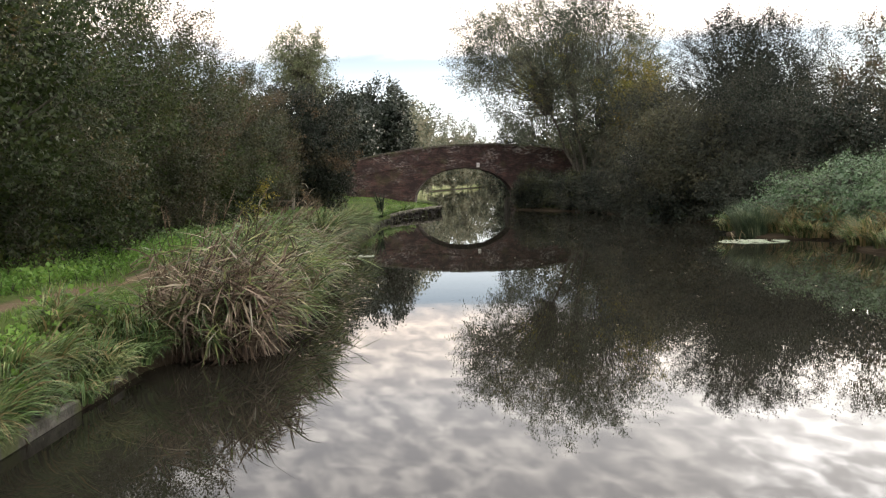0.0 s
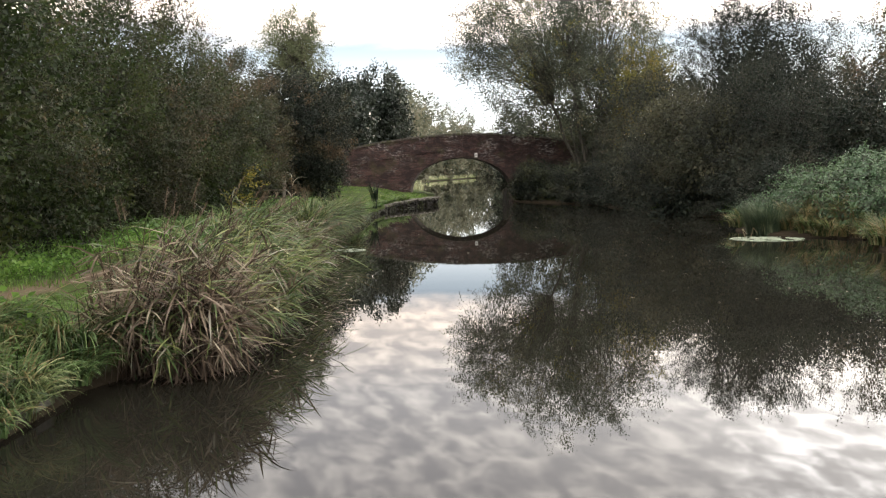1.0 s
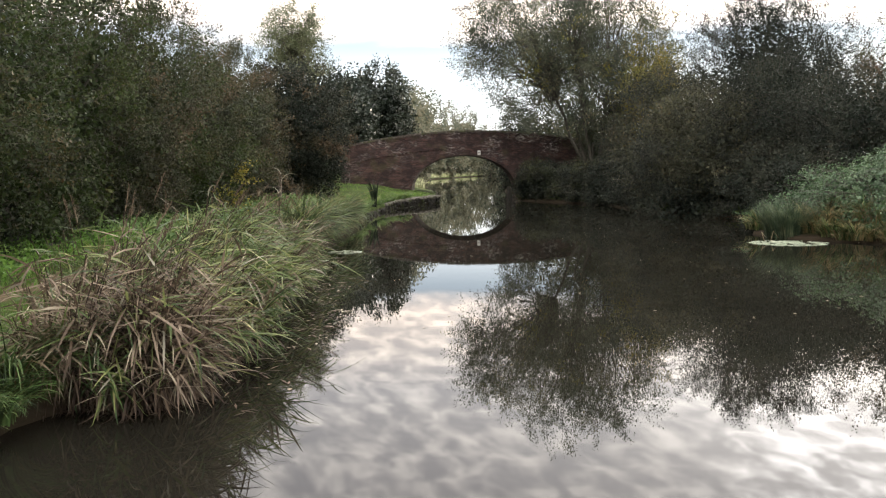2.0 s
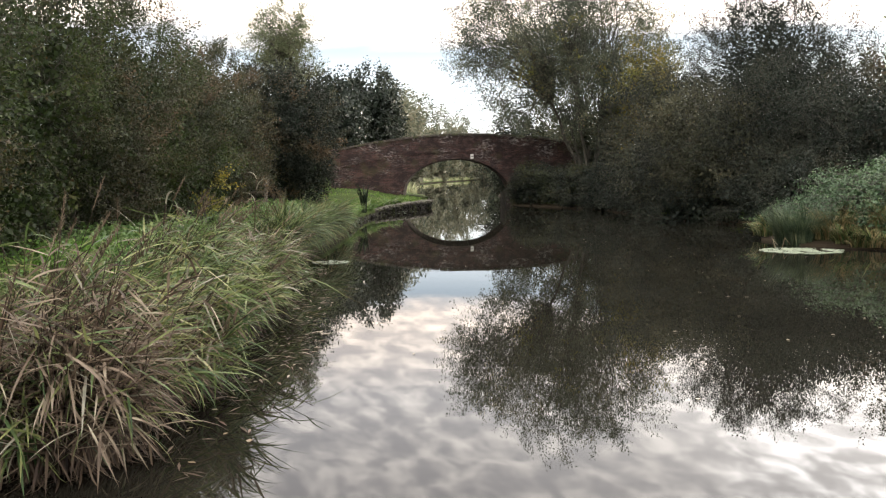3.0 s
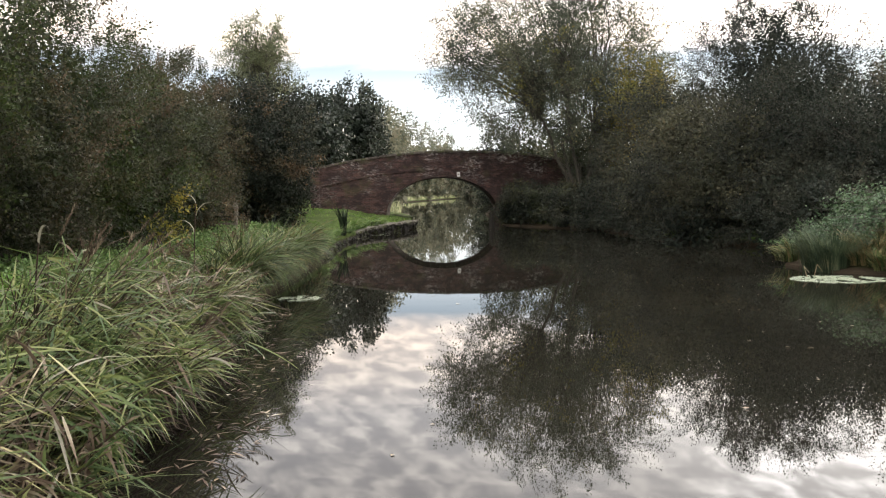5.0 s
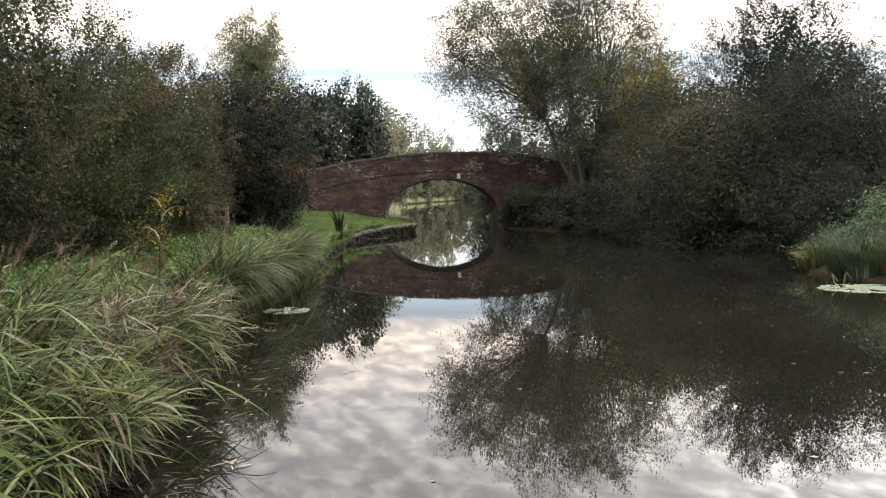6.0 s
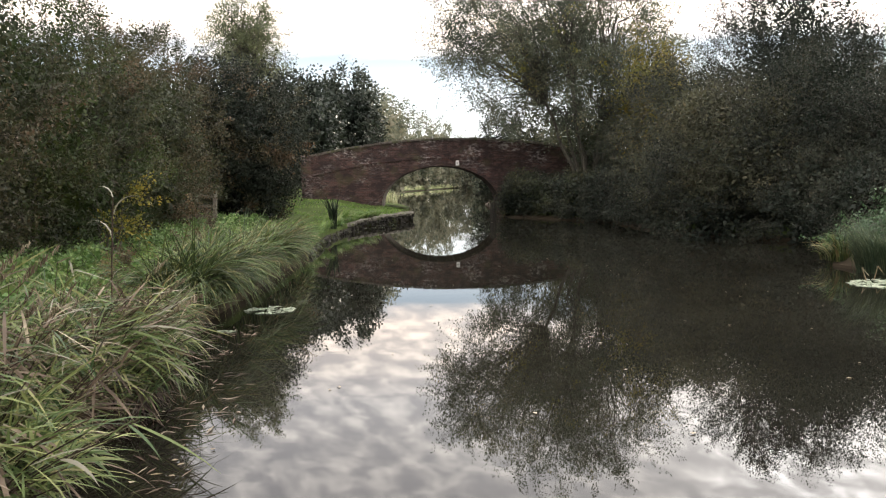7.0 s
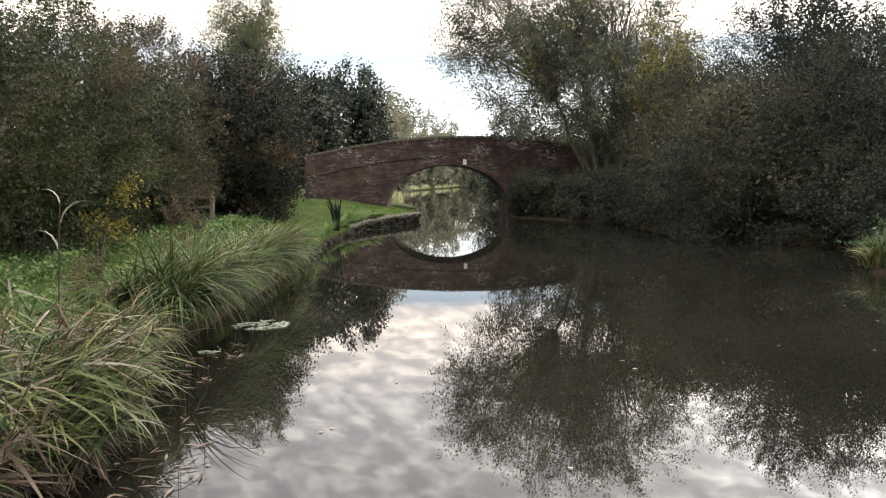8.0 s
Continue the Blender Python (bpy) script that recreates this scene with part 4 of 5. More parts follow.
# ---- the hedge along the towpath ----
HEDGE = [(-9.8, 3.0, 3.0, 3.6, 6.8, 1500), (-8.8, 9.0, 3.0, 3.4, 7.6, 3900), (-8.3, 14.3, 3.0, 3.2, 7.4, 4000), (-8.6, 19.3, 2.6, 3.0, 7.1, 2900), (-8.7, 23.8, 2.5, 2.8, 6.4, 2500),
         (-8.6, 28.2, 2.5, 2.8, 5.7, 2100), (-8.4, 32.2, 2.5, 2.7, 5.2, 2100), (-9.2, 36.4, 2.3, 2.5, 5.7, 2200), (-9.7, 40.6, 2.4, 2.6, 6.2, 2400)]
for k, (x, y, rx, ry, h, n) in enumerate(HEDGE):
    mats, mixture, lab = [([HAW_GREEN, HAW], [0.6, 0.4], "dense green hawthorn hedge bush turning yellow"), ([HAW, HAW_BROWN], [0.55, 0.45], "dense autumn hedge bush with rusty leaves")][k in (4, 6, 7, 8)]
    bush("hedge_bush", lab, x, y, rx, ry, h, mats, int(n * (1.05 if y > 8 else 0.8)), 70 + k, leaf=0.046 + 0.0008 * y, twigs=0.50, group="hedge along the towpath", mixture=mixture, leaves=13, lump=0.32, fine=0.22, shell=0.70, core=0.75, lee=(-1.0, 0.0), per=18, gather=0.06)
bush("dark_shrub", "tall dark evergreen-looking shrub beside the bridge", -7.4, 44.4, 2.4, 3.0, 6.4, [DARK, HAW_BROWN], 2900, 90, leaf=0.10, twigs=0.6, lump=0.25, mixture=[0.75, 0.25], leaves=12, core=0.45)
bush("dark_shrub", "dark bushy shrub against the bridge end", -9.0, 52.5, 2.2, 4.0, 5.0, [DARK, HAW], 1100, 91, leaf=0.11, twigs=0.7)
# Added unseen row that keeps sky light from showing through the hedge.
for k, (x, y, rx, ry, h) in enumerate([(-13.5, 12, 3, 5, 6.4), (-13.5, 22, 3, 5, 5.6), (-13.5, 33, 3, 6, 5.0), (-14, 45, 3, 6, 5.0)]):
    bush("backing_bush", "added large bush closing sky gaps behind the hedge", x, y, rx, ry, h, [HAW, DARK], 420, 95 + k, leaf=0.19, twigs=0.9, group="bushes behind the hedge")

# ---- trees ----
lobed_tree("ash_tree", "slender leafy ash rising behind the hedge", (-9.8, 58.2), (0.0, 0.0, 8.5), (2.0, 1.8, 2.7), [(-0.3, 0.1, 6.0), (0.3, -0.2, 6.4), (0.0, 0.2, 8.2)], 52, [ASH], 120, size=(0.6, 1.0), sprays=44, leaf=0.13, twigs=0.6, low=5.2)
WILLOW_FORKS = [(-1.3, 0.0, 4.2), (-0.5, 0.8, 5.0), (0.4, -0.6, 5.0), (1.3, 0.6, 4.6), (-2.6, -0.6, 5.8), (2.4, 0.2, 5.0), (-1.3, -1.0, 7.0), (0.8, 0.4, 7.2)]
lobed_tree("willow_tree", "big many-stemmed willow with thinning autumn leaves", (9.2, 57.6), (-1.8, 0.0, 8.7), (7.4, 4.4, 5.6), WILLOW_FORKS, 180, [WILLOW, YELLOW], 131, size=(1.1, 1.7), sprays=70, leaf=0.14, leaves=10, mixture=[0.985, 0.015], low=3.0, skirt=(-0.8, 4.5))
bush("willow_scrub", "olive willow scrub growing against the bridge", 11.4, 58.4, 2.9, 1.4, 6.0, [WILLOW, HAW], 1300, 136, leaf=0.12, twigs=0.7, lump=0.45)
tree("yellow_tree", "slender young tree with yellowing leaves beside the willow", (12.0, 55.6), [(0.0, 0, 1, 3.6, 0.10), (0.2, 0.1, 1, 3.2, 0.08), (-0.2, -0.1, 1, 3.2, 0.08)], 3, [YELLOW, WILLOW], 134, leaf=0.14, twigs=0.7, leaves=11, limit=1700, mixture=[0.85, 0.15], wide=0.45, lift=0.5, spread_angle=0.4, size=(2.0, 9.2), fill=500, crown=(0.0, 5.6, 1.9, 1.9, 3.6))
for k, (x, y, rx, h) in enumerate([(-6.6, 82, 2.5, 10.2), (-9.5, 74, 2.8, 8.5)]):
    bush("far_tree", "dark green tree beyond the bridge", x, y, rx, 4.0, h, [HAZY], 1300, 140 + k, core=0.9, leaf=0.26, leaves=10, per=6, twigs=1.0, category="tree", group="trees beyond the bridge", lump=0.28)
bush("far_bush", "rusty autumn bush beyond the bridge", -7.0, 97, 2.2, 3.5, 7.6, [HAW_BROWN, HAZED_POPLAR], 600, 145, leaf=0.2, twigs=1.0)
# Haze over these far trees comes only from the paled leaf colours.
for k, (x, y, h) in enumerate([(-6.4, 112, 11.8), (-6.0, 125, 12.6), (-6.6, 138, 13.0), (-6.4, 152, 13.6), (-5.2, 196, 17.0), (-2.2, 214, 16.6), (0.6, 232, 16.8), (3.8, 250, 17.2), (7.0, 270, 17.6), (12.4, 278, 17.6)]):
    bush("poplar_tree", "tall poplar on the far bank, leaves paled for haze", x, y, 2.2 + 0.008 * (y - 110), 2.8, h + 0.8, [HAZED_POPLAR, WOOD_LEAF], 330 if y < 190 else 460, 150 + k, leaf=0.42, twigs=1.5, leaves=8, per=3, core=0.3, category="tree", group="poplar row", loose=0.25, lump=0.35)
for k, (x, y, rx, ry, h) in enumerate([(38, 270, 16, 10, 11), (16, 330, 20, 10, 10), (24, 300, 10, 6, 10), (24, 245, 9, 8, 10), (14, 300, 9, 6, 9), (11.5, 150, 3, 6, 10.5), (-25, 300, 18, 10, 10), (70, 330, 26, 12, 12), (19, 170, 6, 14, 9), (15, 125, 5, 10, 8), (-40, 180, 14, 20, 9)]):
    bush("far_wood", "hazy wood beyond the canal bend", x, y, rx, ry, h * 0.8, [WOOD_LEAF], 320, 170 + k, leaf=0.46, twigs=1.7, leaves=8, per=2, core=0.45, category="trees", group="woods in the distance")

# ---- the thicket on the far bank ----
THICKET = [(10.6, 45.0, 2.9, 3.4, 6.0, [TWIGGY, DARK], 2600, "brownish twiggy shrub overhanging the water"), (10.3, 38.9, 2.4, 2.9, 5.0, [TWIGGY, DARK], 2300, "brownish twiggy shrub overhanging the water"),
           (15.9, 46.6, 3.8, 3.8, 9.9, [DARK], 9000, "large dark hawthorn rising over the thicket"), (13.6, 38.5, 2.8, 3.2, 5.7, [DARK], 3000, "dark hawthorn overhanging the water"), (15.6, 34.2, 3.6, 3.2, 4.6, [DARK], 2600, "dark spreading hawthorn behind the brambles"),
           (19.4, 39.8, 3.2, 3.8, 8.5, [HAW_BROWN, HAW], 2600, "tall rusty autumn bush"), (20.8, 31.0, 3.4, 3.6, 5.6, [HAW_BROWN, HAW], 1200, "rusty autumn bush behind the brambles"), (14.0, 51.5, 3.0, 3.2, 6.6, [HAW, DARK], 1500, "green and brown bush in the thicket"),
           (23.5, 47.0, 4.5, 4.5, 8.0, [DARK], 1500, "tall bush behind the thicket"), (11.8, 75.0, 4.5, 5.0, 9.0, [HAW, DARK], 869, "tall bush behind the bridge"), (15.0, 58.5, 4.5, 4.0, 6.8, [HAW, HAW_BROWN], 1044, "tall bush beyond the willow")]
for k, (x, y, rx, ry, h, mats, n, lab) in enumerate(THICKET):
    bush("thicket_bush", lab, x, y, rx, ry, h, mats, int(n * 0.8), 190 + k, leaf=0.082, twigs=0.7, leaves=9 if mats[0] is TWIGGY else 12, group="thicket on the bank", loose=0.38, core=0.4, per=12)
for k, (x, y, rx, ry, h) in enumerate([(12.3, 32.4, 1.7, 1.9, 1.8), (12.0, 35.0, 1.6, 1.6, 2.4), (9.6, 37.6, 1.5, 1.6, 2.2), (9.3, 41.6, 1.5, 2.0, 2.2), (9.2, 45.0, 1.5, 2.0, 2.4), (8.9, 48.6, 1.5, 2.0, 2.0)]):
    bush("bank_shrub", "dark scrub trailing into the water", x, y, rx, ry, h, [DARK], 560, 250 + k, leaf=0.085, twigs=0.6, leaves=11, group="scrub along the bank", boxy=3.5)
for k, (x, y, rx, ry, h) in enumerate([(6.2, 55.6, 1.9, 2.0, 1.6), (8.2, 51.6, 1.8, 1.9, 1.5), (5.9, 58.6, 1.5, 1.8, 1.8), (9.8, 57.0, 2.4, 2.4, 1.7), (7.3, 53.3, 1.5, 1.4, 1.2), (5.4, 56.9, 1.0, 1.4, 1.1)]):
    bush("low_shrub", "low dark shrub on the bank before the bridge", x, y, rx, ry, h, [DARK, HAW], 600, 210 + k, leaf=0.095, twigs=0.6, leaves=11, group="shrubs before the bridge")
bush("far_bank_bush", "leafy bush beside the road behind the bridge", 9.4, 70.0, 4.2, 2.6, 8.2, [HAW, WILLOW], 1500, 217, leaf=0.10, twigs=0.7)
bush("far_bank_bush", "dark bush overhanging the water behind the bridge", 6.2, 74, 2.6, 5.0, 6.0, [DARK], 1300, 216, leaf=0.11, twigs=0.7)
bramble("rounded mound of pale green brambles", 14.3, 28.3, 4.3, 4.0, 1.9, 30000, 220)
bramble("low arm of brambles running down to the water", 13.3, 24.9, 2.0, 2.2, 1.85, 13000, 221)
tussock("grass_tussock", "thick tussock of tall green rushes at the waterline", 9.45, 26.9, 0.85, 0.85, 1.2, 2600, [RUSH], 230, 0.013, (0.7, 2.3), (-0.05, 0), curl=1.8, z0=-0.05, category="rushes")
for k, (x, y, rx, ln, mats) in enumerate([(10.6, 26.4, 0.8, 0.85, [STRAW, SEDGE]), (11.5, 25.9, 0.9, 1.0, [STRAW, LONG_GRASS]), (11.2, 27.6, 0.9, 1.0, [SEDGE, STRAW]), (11.9, 24.6, 0.8, 0.9, [SEDGE, STRAW]), (12.1, 26.9, 0.9, 1.1, [SEDGE, STRAW]), (10.75, 25.5, 0.6, 0.6, [STRAW, SEDGE]), (11.35, 24.9, 0.6, 0.6, [SEDGE, STRAW]), (11.0, 27.0, 0.8, 0.9, [SEDGE, STRAW]), (11.6, 23.9, 0.7, 0.7, [SEDGE, STRAW]), (11.4, 22.9, 0.7, 0.7, [SEDGE, STRAW]), (10.45, 25.5, 0.5, 0.55, [SEDGE, STRAW]), (10.85, 25.15, 0.5, 0.55, [SEDGE, STRAW]), (11.25, 24.55, 0.5, 0.55, [SEDGE, STRAW]), (11.15, 23.6, 0.5, 0.55, [SEDGE, STRAW]), (9.95, 26.2, 0.4, 0.5, [SEDGE, STRAW]), (10.3, 26.0, 0.4, 0.5, [SEDGE, STRAW]), (10.25, 26.8, 0.5, 0.7, [SEDGE, STRAW]), (11.0, 22.5, 0.5, 0.6, [SEDGE, STRAW]), (10.9, 23.1, 0.4, 0.5, [SEDGE, STRAW]), (10.5, 21.9, 0.5, 0.85, [STRAW, SEDGE]), (11.3, 21.7, 0.6, 0.9, [STRAW, SEDGE])]):
    tussock("dry_grass_clump", "orange-straw dry grass clump below the brambles", x, y, rx, rx, ln, 330, mats, 240 + k, 0.02, (0.8, 2.2), group="dry grass by the brambles")


bush("yellow_shrub", "small yellow-leaved shrub at the foot of the hedge", -6.7, 28.2, 0.8, 0.9, 2.2, [YELLOW, HAW_GREEN], 160, 241, leaf=0.075, twigs=0.5, core=0.0)


# ---- canal edging on the towpath side ----
def block_mesh(name, size, mat, rough, seed, bevel=0.02):
    """A worn block: a bevelled box with its corners moved."""
    r = random.Random(seed)
    bm = bmesh.new()
    bmesh.ops.create_cube(bm, size=1.0)
    bmesh.ops.scale(bm, vec=size, verts=bm.verts)
    for v in bm.verts:
        v.co += Vector([r.uniform(-rough, rough) * c for c in size])
    bmesh.ops.bevel(bm, geom=bm.edges[:], offset=bevel, segments=1, affect="EDGES")
    me = bpy.data.meshes.new(name)
    bm.to_mesh(me)
    bm.free()
    me.materials.append(mat)
    return me


coping = thing("canal_coping", "mossy grey concrete coping slabs along the towpath edge", "coping", kind="structure")
slabs = [block_mesh("coping_slab", (0.17, 0.98, 0.13), CONCRETE, 0.05, 300 + k, 0.018) for k in range(4)]
er = random.Random(5)
for k in range(13):
    s = new("coping_slab", slabs[k % 4])
    s.parent = coping
    s.matrix_basis = pose(-3.085 + er.uniform(-0.012, 0.012), 8.05 - k * 1.0, 0.062 + er.uniform(-0.012, 0.012), er.uniform(-0.6, 0.6), er.uniform(-1.5, 1.5), er.uniform(-0.6, 0.6))
boards = block_mesh("piling_board", (0.06, 2.2, 0.5), TIMBER, 0.01, 320, 0.008)
for k in range(6):
    s = new("piling_board", boards)
    s.parent = coping
    s.matrix_basis = pose(-3.04, 7.45 - k * 2.22, -0.265, 0, 0, 0)

quay = thing("stone_quay", "rough dark stone canal wall with worn earth-topped coping", "quay wall", kind="structure")
stones = [block_mesh("stone", (0.30, er.uniform(0.18, 0.42), er.uniform(0.11, 0.2)), STONE, 0.2, 330 + k, 0.03) for k in range(8)]
caps = [block_mesh("cap_stone", (0.66, 0.54, 0.13), CAP, 0.10, 340 + k, 0.025) for k in range(4)]
y = 32.6
while y < 54.6:
    x, dx = float(bank(y, LEFT)), float(bank(y + 0.1, LEFT) - bank(y - 0.1, LEFT)) / 0.2
    turn = -math.degrees(math.atan(dx))
    tall = 0.22 + 0.12 * float(smooth01(np.array((y - 42) / 8)))
    z, c = -0.06, 0
    while z < tall - 0.05:
        s = new("stone", stones[er.randrange(8)])
        s.parent = quay
        s.matrix_basis = pose(x - 0.05 + er.uniform(-0.06, 0.06), y + (0.11 if c % 2 else 0) + er.uniform(-0.03, 0.03), z, er.uniform(-7, 7), er.uniform(-7, 7), turn + er.uniform(-12, 12))
        z += 0.135
        c += 1
    if y > 43.5:
        s = new("cap_stone", caps[er.randrange(4)])
        s.parent = quay
        s.matrix_basis = pose(x - 0.20 + er.uniform(-0.04, 0.04), y, tall + 0.02 + er.uniform(-0.015, 0.015), er.uniform(-2, 2), er.uniform(-2, 2), turn + er.uniform(-4, 4))
    y += 0.27 / math.sqrt(1 + dx * dx)

# ---- fence, posts, sticks ----
def post(name, x, y, z0, z1, w, mat, parent, lean=(0, 0), seed=1):
    me = block_mesh(name, (w, w, z1 - z0), mat, 0.06, seed, w * 0.12)
    o = new(name, me)
    o.parent = parent
    o.matrix_basis = pose(x, y, (z0 + z1) / 2, lean[0], lean[1], 8 * seed)
    return o


fence = thing("field_fence", "old grey wooden post-and-rail fence half lost in the hedge", "fence")
post("post", -6.85, 38.3, 0.3, 1.68, 0.13, WEATHERED, fence, (1, 2), 1)
post("post", -8.6, 39.3, 0.4, 1.70, 0.13, WEATHERED, fence, (-2, 1), 2)
for k, z in enumerate((0.85, 1.2, 1.52)):
    o = new("rail", block_mesh("rail", (2.1, 0.045, 0.09), WEATHERED, 0.04, 350 + k, 0.008))
    o.parent = fence
    o.matrix_basis = pose(-7.73, 38.75, z, 0, er.uniform(-1.5, 1.5), -29.7)
mooring = thing("mooring_post", "dark wet timber post standing in the water", "post", at=(3.42, 52.7, 0))
post("post", 0, 0, -0.9, 0.9, 0.24, TIMBER, mooring, (0, 2), 5)


def stalk(name, label, x, y, h, seed, leaves=4, lean=(0.1, 0.0)):
    """One tall dry reed with a few hanging leaves."""
    r = np.random.default_rng(seed)
    ob = thing(name, label, "reed", "dry reed stalks", at=(x, y, ground_height(x, y) - 0.1 if x < bank(y, LEFT) else -0.1))
    segs, p = [], np.zeros(3)
    for s in range(5):
        e = p + np.array([lean[0] * (1 + s) * 0.4, lean[1] * (1 + s) * 0.4, 1.0]) * h / 5
        segs.append((*p, *e, 0.007, 0.006))
        p = e
    v, q, i = tubes(segs, 5)
    quads_object("cane", v, q, [REED_BROWN], i, ob, smooth=True)
    for k in range(leaves):
        b = np.array([segs[4 - k % 3][3:6]]) - np.array([[0, 0, 0.05 * k]])
        v, q = ribbon(1, b, np.array([[r.normal() + 0.4, r.normal() * 0.6]]), np.array([r.uniform(0.28, 0.46)]), np.array([0.022]), np.array([r.uniform(1.9, 2.7)]), r, 6, 0.3)
        quads_object("leaf", v, q, [BLEACHED_GLINT], None, ob)
    return ob


stalk("reed_stalk", "tall dry reed with bleached hanging leaves", -2.72, 17.5, 1.62, 401, 4, (0.03, 0.0))
stalk("reed_stalk", "tall dry reed with bleached hanging leaves", -2.9, 13.6, 1.35, 402, 3, (0.1, -0.1))
tussock("iris_clump", "upright dark green iris blades on the stone edge", -3.3, 40.6, 0.26, 0.22, 1.2, 60, [RUSH, DARK], 410, 0.085, (0.05, 0.8), z0=0.3, category="iris")
bush("dock_plant", "rust-brown dried dock seed heads on the bank", -3.75, 25.2, 0.45, 0.5, 0.95, [HAW_BROWN, STRAW], 60, 411, leaf=0.035, twigs=0.35, category="dock", core=0.0, leaves=26)
bush("dock_plant", "rust-brown dried dock seed heads on the bank", -3.7, 21.4, 0.4, 0.4, 0.8, [HAW_BROWN, STRAW], 50, 412, leaf=0.035, twigs=0.3, category="dock", core=0.0, leaves=26)


# ---- what floats on the water ----
def floating(name, label, spots, mats, size, seed, category, slim=1.0):
    """Thin leaves that lie on the water: spots are rows of (x, y, radius x, radius y, count)."""
    r = np.random.default_rng(seed)
    vs, qs = [], []
    for x, y, rx, ry, n in spots:
        for k in range(n):
            a, f = r.uniform(0, 6.28), math.sqrt(r.random())
            c = np.array([x + rx * f * math.cos(a), y + ry * f * math.sin(a), 0.004 + 0.006 * r.random()])
            if n > 50 and noise.noise(Vector((c[0] * 3.4, c[1] * 2.8, seed))) < -0.04 - 0.3 * (1 - f):
                continue
            t, l, w = r.uniform(0, 6.28), size * r.uniform(0.6, 1.4), size * slim * r.uniform(0.4, 0.9)
            d, e = np.array([math.cos(t), math.sin(t), 0]), np.array([-math.sin(t), math.cos(t), 0])
            b = len(vs)
            vs += [c - d * l / 2, c + e * w / 2 + [0, 0, 0.004], c + d * l / 2, c - e * w / 2 + [0, 0, 0.004]]
            qs.append([b, b + 1, b + 2, b + 3])
    ob = quads_object(name, np.array(vs), np.array(qs), mats)
    return tagged(ob, label, category, kind="stuff")


floating("floating_weed", "pale green floating weed in a patch by the rushes", [(8.75, 25.0, 0.95, 0.85, 1500), (9.5, 25.0, 0.4, 0.4, 200)], [LILY], 0.09, 420, "water weed")
floating("floating_weed", "pale floating weed and scum by the sedges", [(-2.25, 22.8, 0.38, 0.42, 420), (-2.5, 20.9, 0.16, 0.10, 60), (-2.35, 46.5, 0.9, 0.25, 120), (-2.0, 48.4, 0.6, 0.15, 70)], [LILY, FALLEN], 0.06, 421, "water weed")
floating("fallen_leaves", "scattered fallen leaves floating on the canal", [(3.5, 30, 7.0, 22.0, 150), (7, 24, 4.0, 9.0, 50), (-1.5, 13, 0.5, 4, 25)], [FALLEN], 0.06, 422, "leaves")
floating("reed_litter", "broken dead reed leaves lying on the water", [(-1.45, 12.5, 0.35, 3.2, 130), (-1.75, 17.0, 0.35, 1.8, 70), (-2.3, 20.0, 0.3, 1.5, 50)], [REED_DRY], 0.16, 423, "leaves", 0.2)
for k, (dx, dy, h, tx) in enumerate([(0, 0, 0.34, -20), (0.12, 0.05, 0.36, 14)]):
    st = thing("dead_stick", "pale dead reed stick poking from the water", "stick", at=(8.45 + dx, 25.7 + dy, -0.1))
    v, q, i = tubes([(0, 0, 0, math.sin(radians(tx)) * h, 0, h, 0.012, 0.008), (math.sin(radians(tx)) * h, 0, h, math.sin(radians(tx)) * h + 0.14, 0.02, h * 0.55, 0.01, 0.006)], 5)
    quads_object("stick", v, q, [FALLEN], i, st, smooth=True)


for k in [j for j in range(26) if j not in (12, 13)]:
    y = 31.5 + 0.7 * k
    tussock("bank_grass", "small overhanging grass tuft on the stone edge", float(bank(y, LEFT)) - 0.22, y, 0.3, 0.45, 0.36 + 0.09 * (k % 4), 130, [LONG_GRASS, GRASS], 440 + k, 0.02, (1.0, 2.4), (0.45, -0.1), z0=0.26 + 0.012 * max(0, k - 14), group="tufts on the quay", category="grass")
for k in [j for j in range(26) if j not in (14, 15, 16, 17)]:
    y = 18.5 + 0.56 * k
    tussock("bank_grass", "dull green grass trailing from the muddy bank", float(bank(y, RIGHT)) + 0.05 + 0.2 * (k % 3), y, 0.45, 0.5, 0.55 + 0.12 * (k % 4), 170, [SEDGE, LONG_GRASS, STRAW], 460 + k, 0.024, (0.9, 2.4), (-0.4, -0.1), mixture=[0.5, 0.3, 0.2], z0=0.1, group="grass on the muddy bank", category="grass")


for k, (x, y, ln) in enumerate([(-3.1, 6.75, 0.4), (-3.05, 8.4, 0.5), (-3.0, 8.9, 0.5)]):
    tussock("bank_grass", "long grass spilling over the end of the coping", x, y, 0.35, 0.4, ln, 300, [LONG_GRASS, SEDGE], 490 + k, 0.015, (1.6, 2.8), (0.75, -0.35), z0=0.14, group="grass over the coping", category="grass")


# ---- pale reeds along the far reach ----
def far_reeds(n, seed):
    r = np.random.default_rng(seed)
    y = 75 + 270 * r.random(n)
    x = bank(y, LEFT) - 0.1 - 7.0 * r.random(n) ** 2
    base = np.stack([x, y, land(x, y) - 0.05], axis=1)
    return ribbon(n, base, r.normal(size=(n, 2)) + np.array([0.5, 0]), r.uniform(0.5, 1.25, n), r.uniform(0.05, 0.10, n), r.uniform(0.3, 1.5, n), r, 3)


fv, fq = far_reeds(9000, 470)
tagged(quads_object("far_reeds", fv, fq, [PALE_REED, LONG_GRASS], np.repeat((np.arange(9000) % 4 == 0).astype(int), 3)), "pale straw and green reeds fringing the far bank", "reeds", kind="stuff")

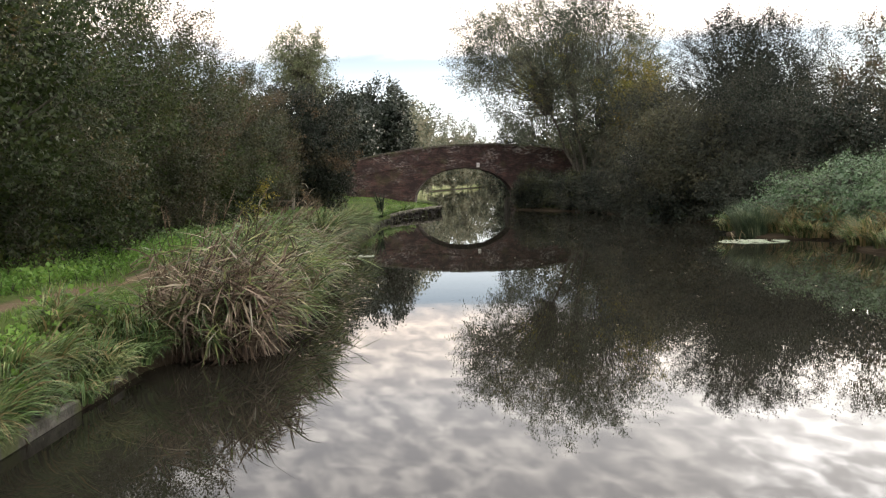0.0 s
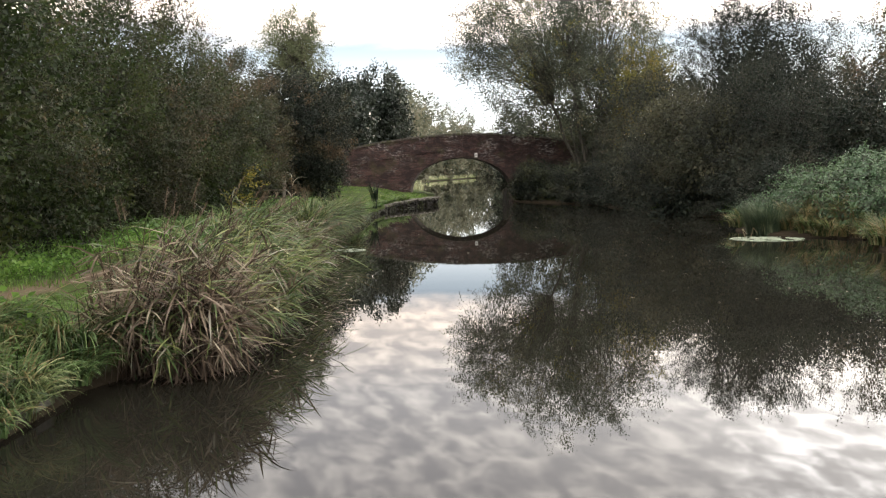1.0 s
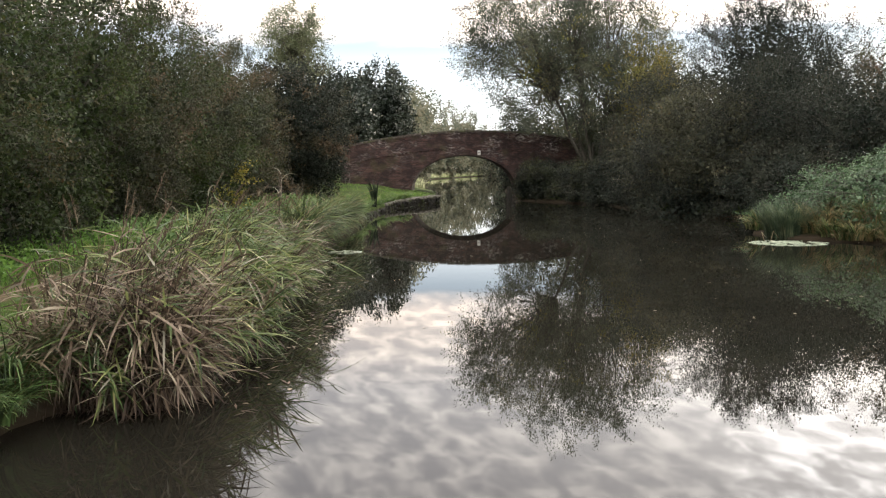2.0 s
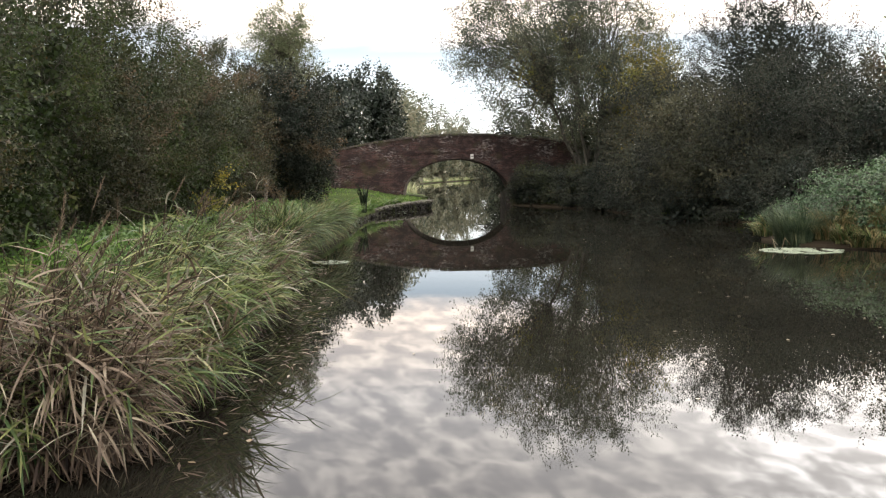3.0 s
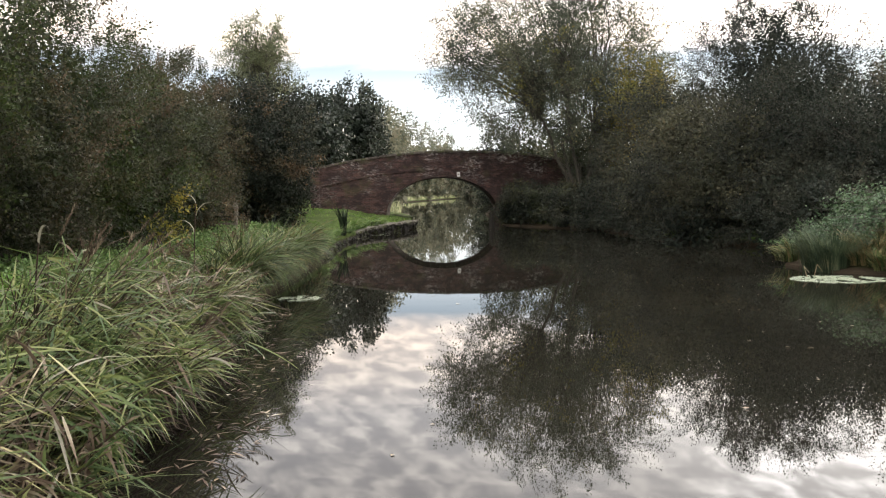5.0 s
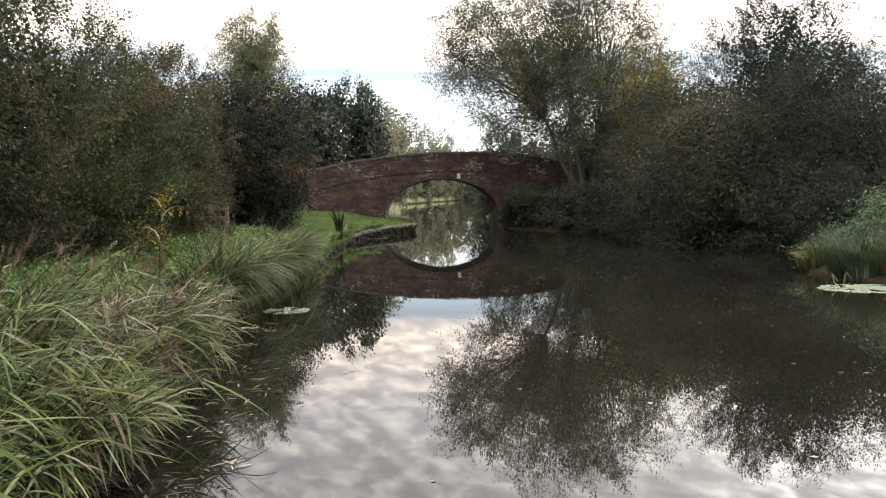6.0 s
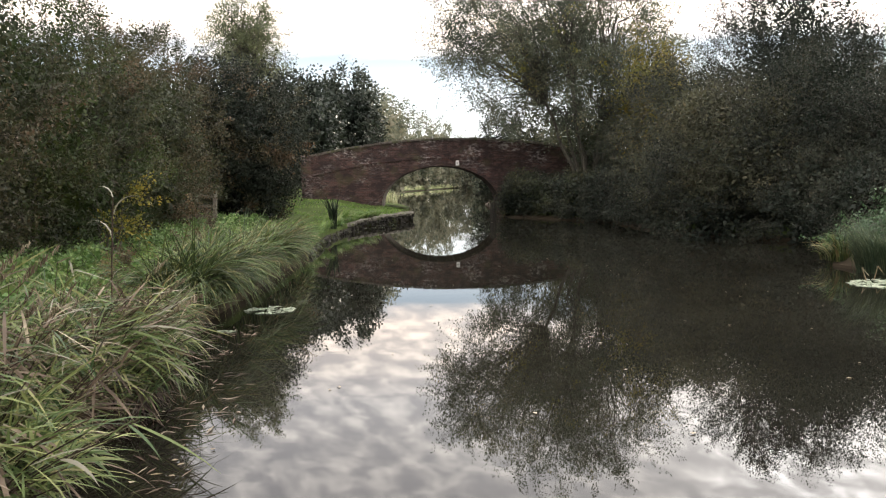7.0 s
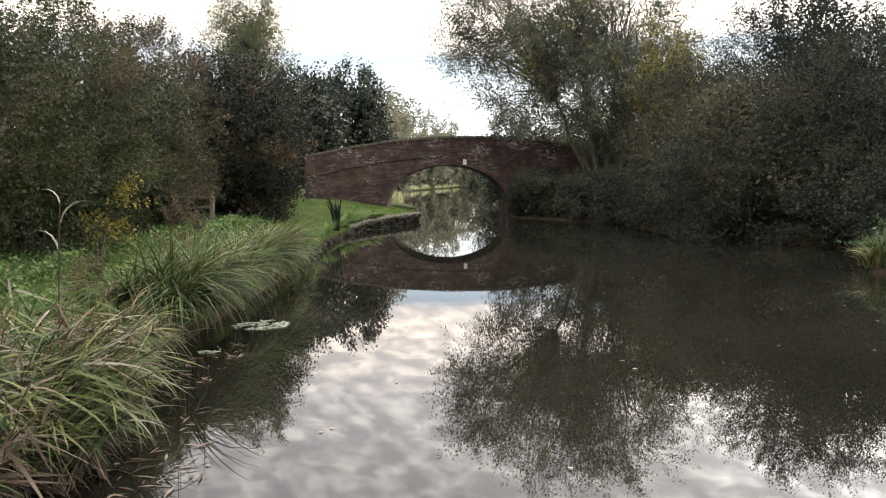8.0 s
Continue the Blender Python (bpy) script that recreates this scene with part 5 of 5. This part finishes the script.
# ---- turf and low herbs ----
def turf(n, x_from, x_to, y0, y1, length, width, seed):
    r = np.random.default_rng(seed)
    y = r.uniform(y0, y1, n)
    edge = bank(y, LEFT)
    x = edge - x_from - (x_to - x_from) * r.random(n)
    bare = np.array([abs(a + 5.15 + 1.2 * noise.noise(Vector((a * 0.1, b * 0.35, 0)))) for a, b in zip(x, y)]) < 0.36
    x, y = x[~bare], y[~bare]
    base = np.stack([x, y, land(x, y)], axis=1)
    m = len(x)
    patch = np.array([0.7 + 0.7 * max(0.0, noise.noise(Vector((a * 0.8, b * 0.8, 3.0)))) for a, b in zip(x, y)])
    return ribbon(m, base, r.normal(size=(m, 2)), length * patch * r.uniform(0.5, 1.3, m), width * r.uniform(0.7, 1.3, m), r.uniform(0.4, 1.8, m), r, 3)


tv, tq = [], []
count = 0
for n, a, b, y0, y1, ln, w, sd in [(12500, 0.2, 4.0, 3, 13, 0.11, 0.009, 1), (11000, 0.3, 4.2, 13, 26, 0.14, 0.012, 2), (7000, 0.2, 5.0, 26, 42, 0.15, 0.02, 3), (4000, 0.3, 6.0, 42, 61, 0.14, 0.025, 4)]:
    v, q = turf(n, a, b, y0, y1, ln, w, sd)
    tv.append(v), tq.append(q + count)
    count += len(v)
tagged(quads_object("grass", np.concatenate(tv), np.concatenate(tq), [GRASS]), "short bright green grass on the towpath bank", "grass", kind="stuff")


def herbs(name, label, x0, x1, y0, y1, n, mats, seed, leaf, twigs):
    r = np.random.default_rng(seed)
    y = r.uniform(y0, y1, n)
    x = r.uniform(x0, x1, n)
    keep = np.array([noise.noise(Vector((a * 0.7, b * 0.5, seed))) for a, b in zip(x, y)]) > -0.25
    x, y = x[keep], y[keep]
    m = len(x)
    pts = np.stack([x, y, land(x, y) - 0.02], axis=1)
    sets = []
    for t in range(3):
        sv, sq, si = spray(11, twigs, leaf, leaf * 0.75, seed * 10 + t, 0.2, 0.004)
        sel = np.arange(m) % 3 == t
        way = r.normal(size=(sel.sum(), 3)) * 0.35 + np.array([0, 0, 1.0])
        sets.append(spread(sv, sq, si, rotations(way, r.uniform(0, 6.28, sel.sum())) * r.uniform(0.5, 1.3, sel.sum())[:, None, None], pts[sel]))
    v, q, i = merge(sets)
    return tagged(quads_object(name, v, q, [*mats, BARK], i), label, "herbs", kind="stuff")


herbs("nettles", "fresh green nettles and ground ivy under the hedge", -8.0, -5.75, 4, 20, 2800, [NETTLE], 430, 0.065, 0.26)
herbs("nettles", "nettles and low herbs under the hedge, green dimmed for shade", -8.3, -6.0, 20, 44, 2600, [DIM_HERB], 431, 0.085, 0.30)
herbs("bank_herbs", "coarse green herbs behind the coping", -4.3, -3.3, 4, 10, 350, [NETTLE], 432, 0.07, 0.28)
herbs("bank_herbs", "low green herbs along the bank edge", -4.8, -3.3, 16, 34, 1300, [DIM_HERB], 433, 0.07, 0.3)
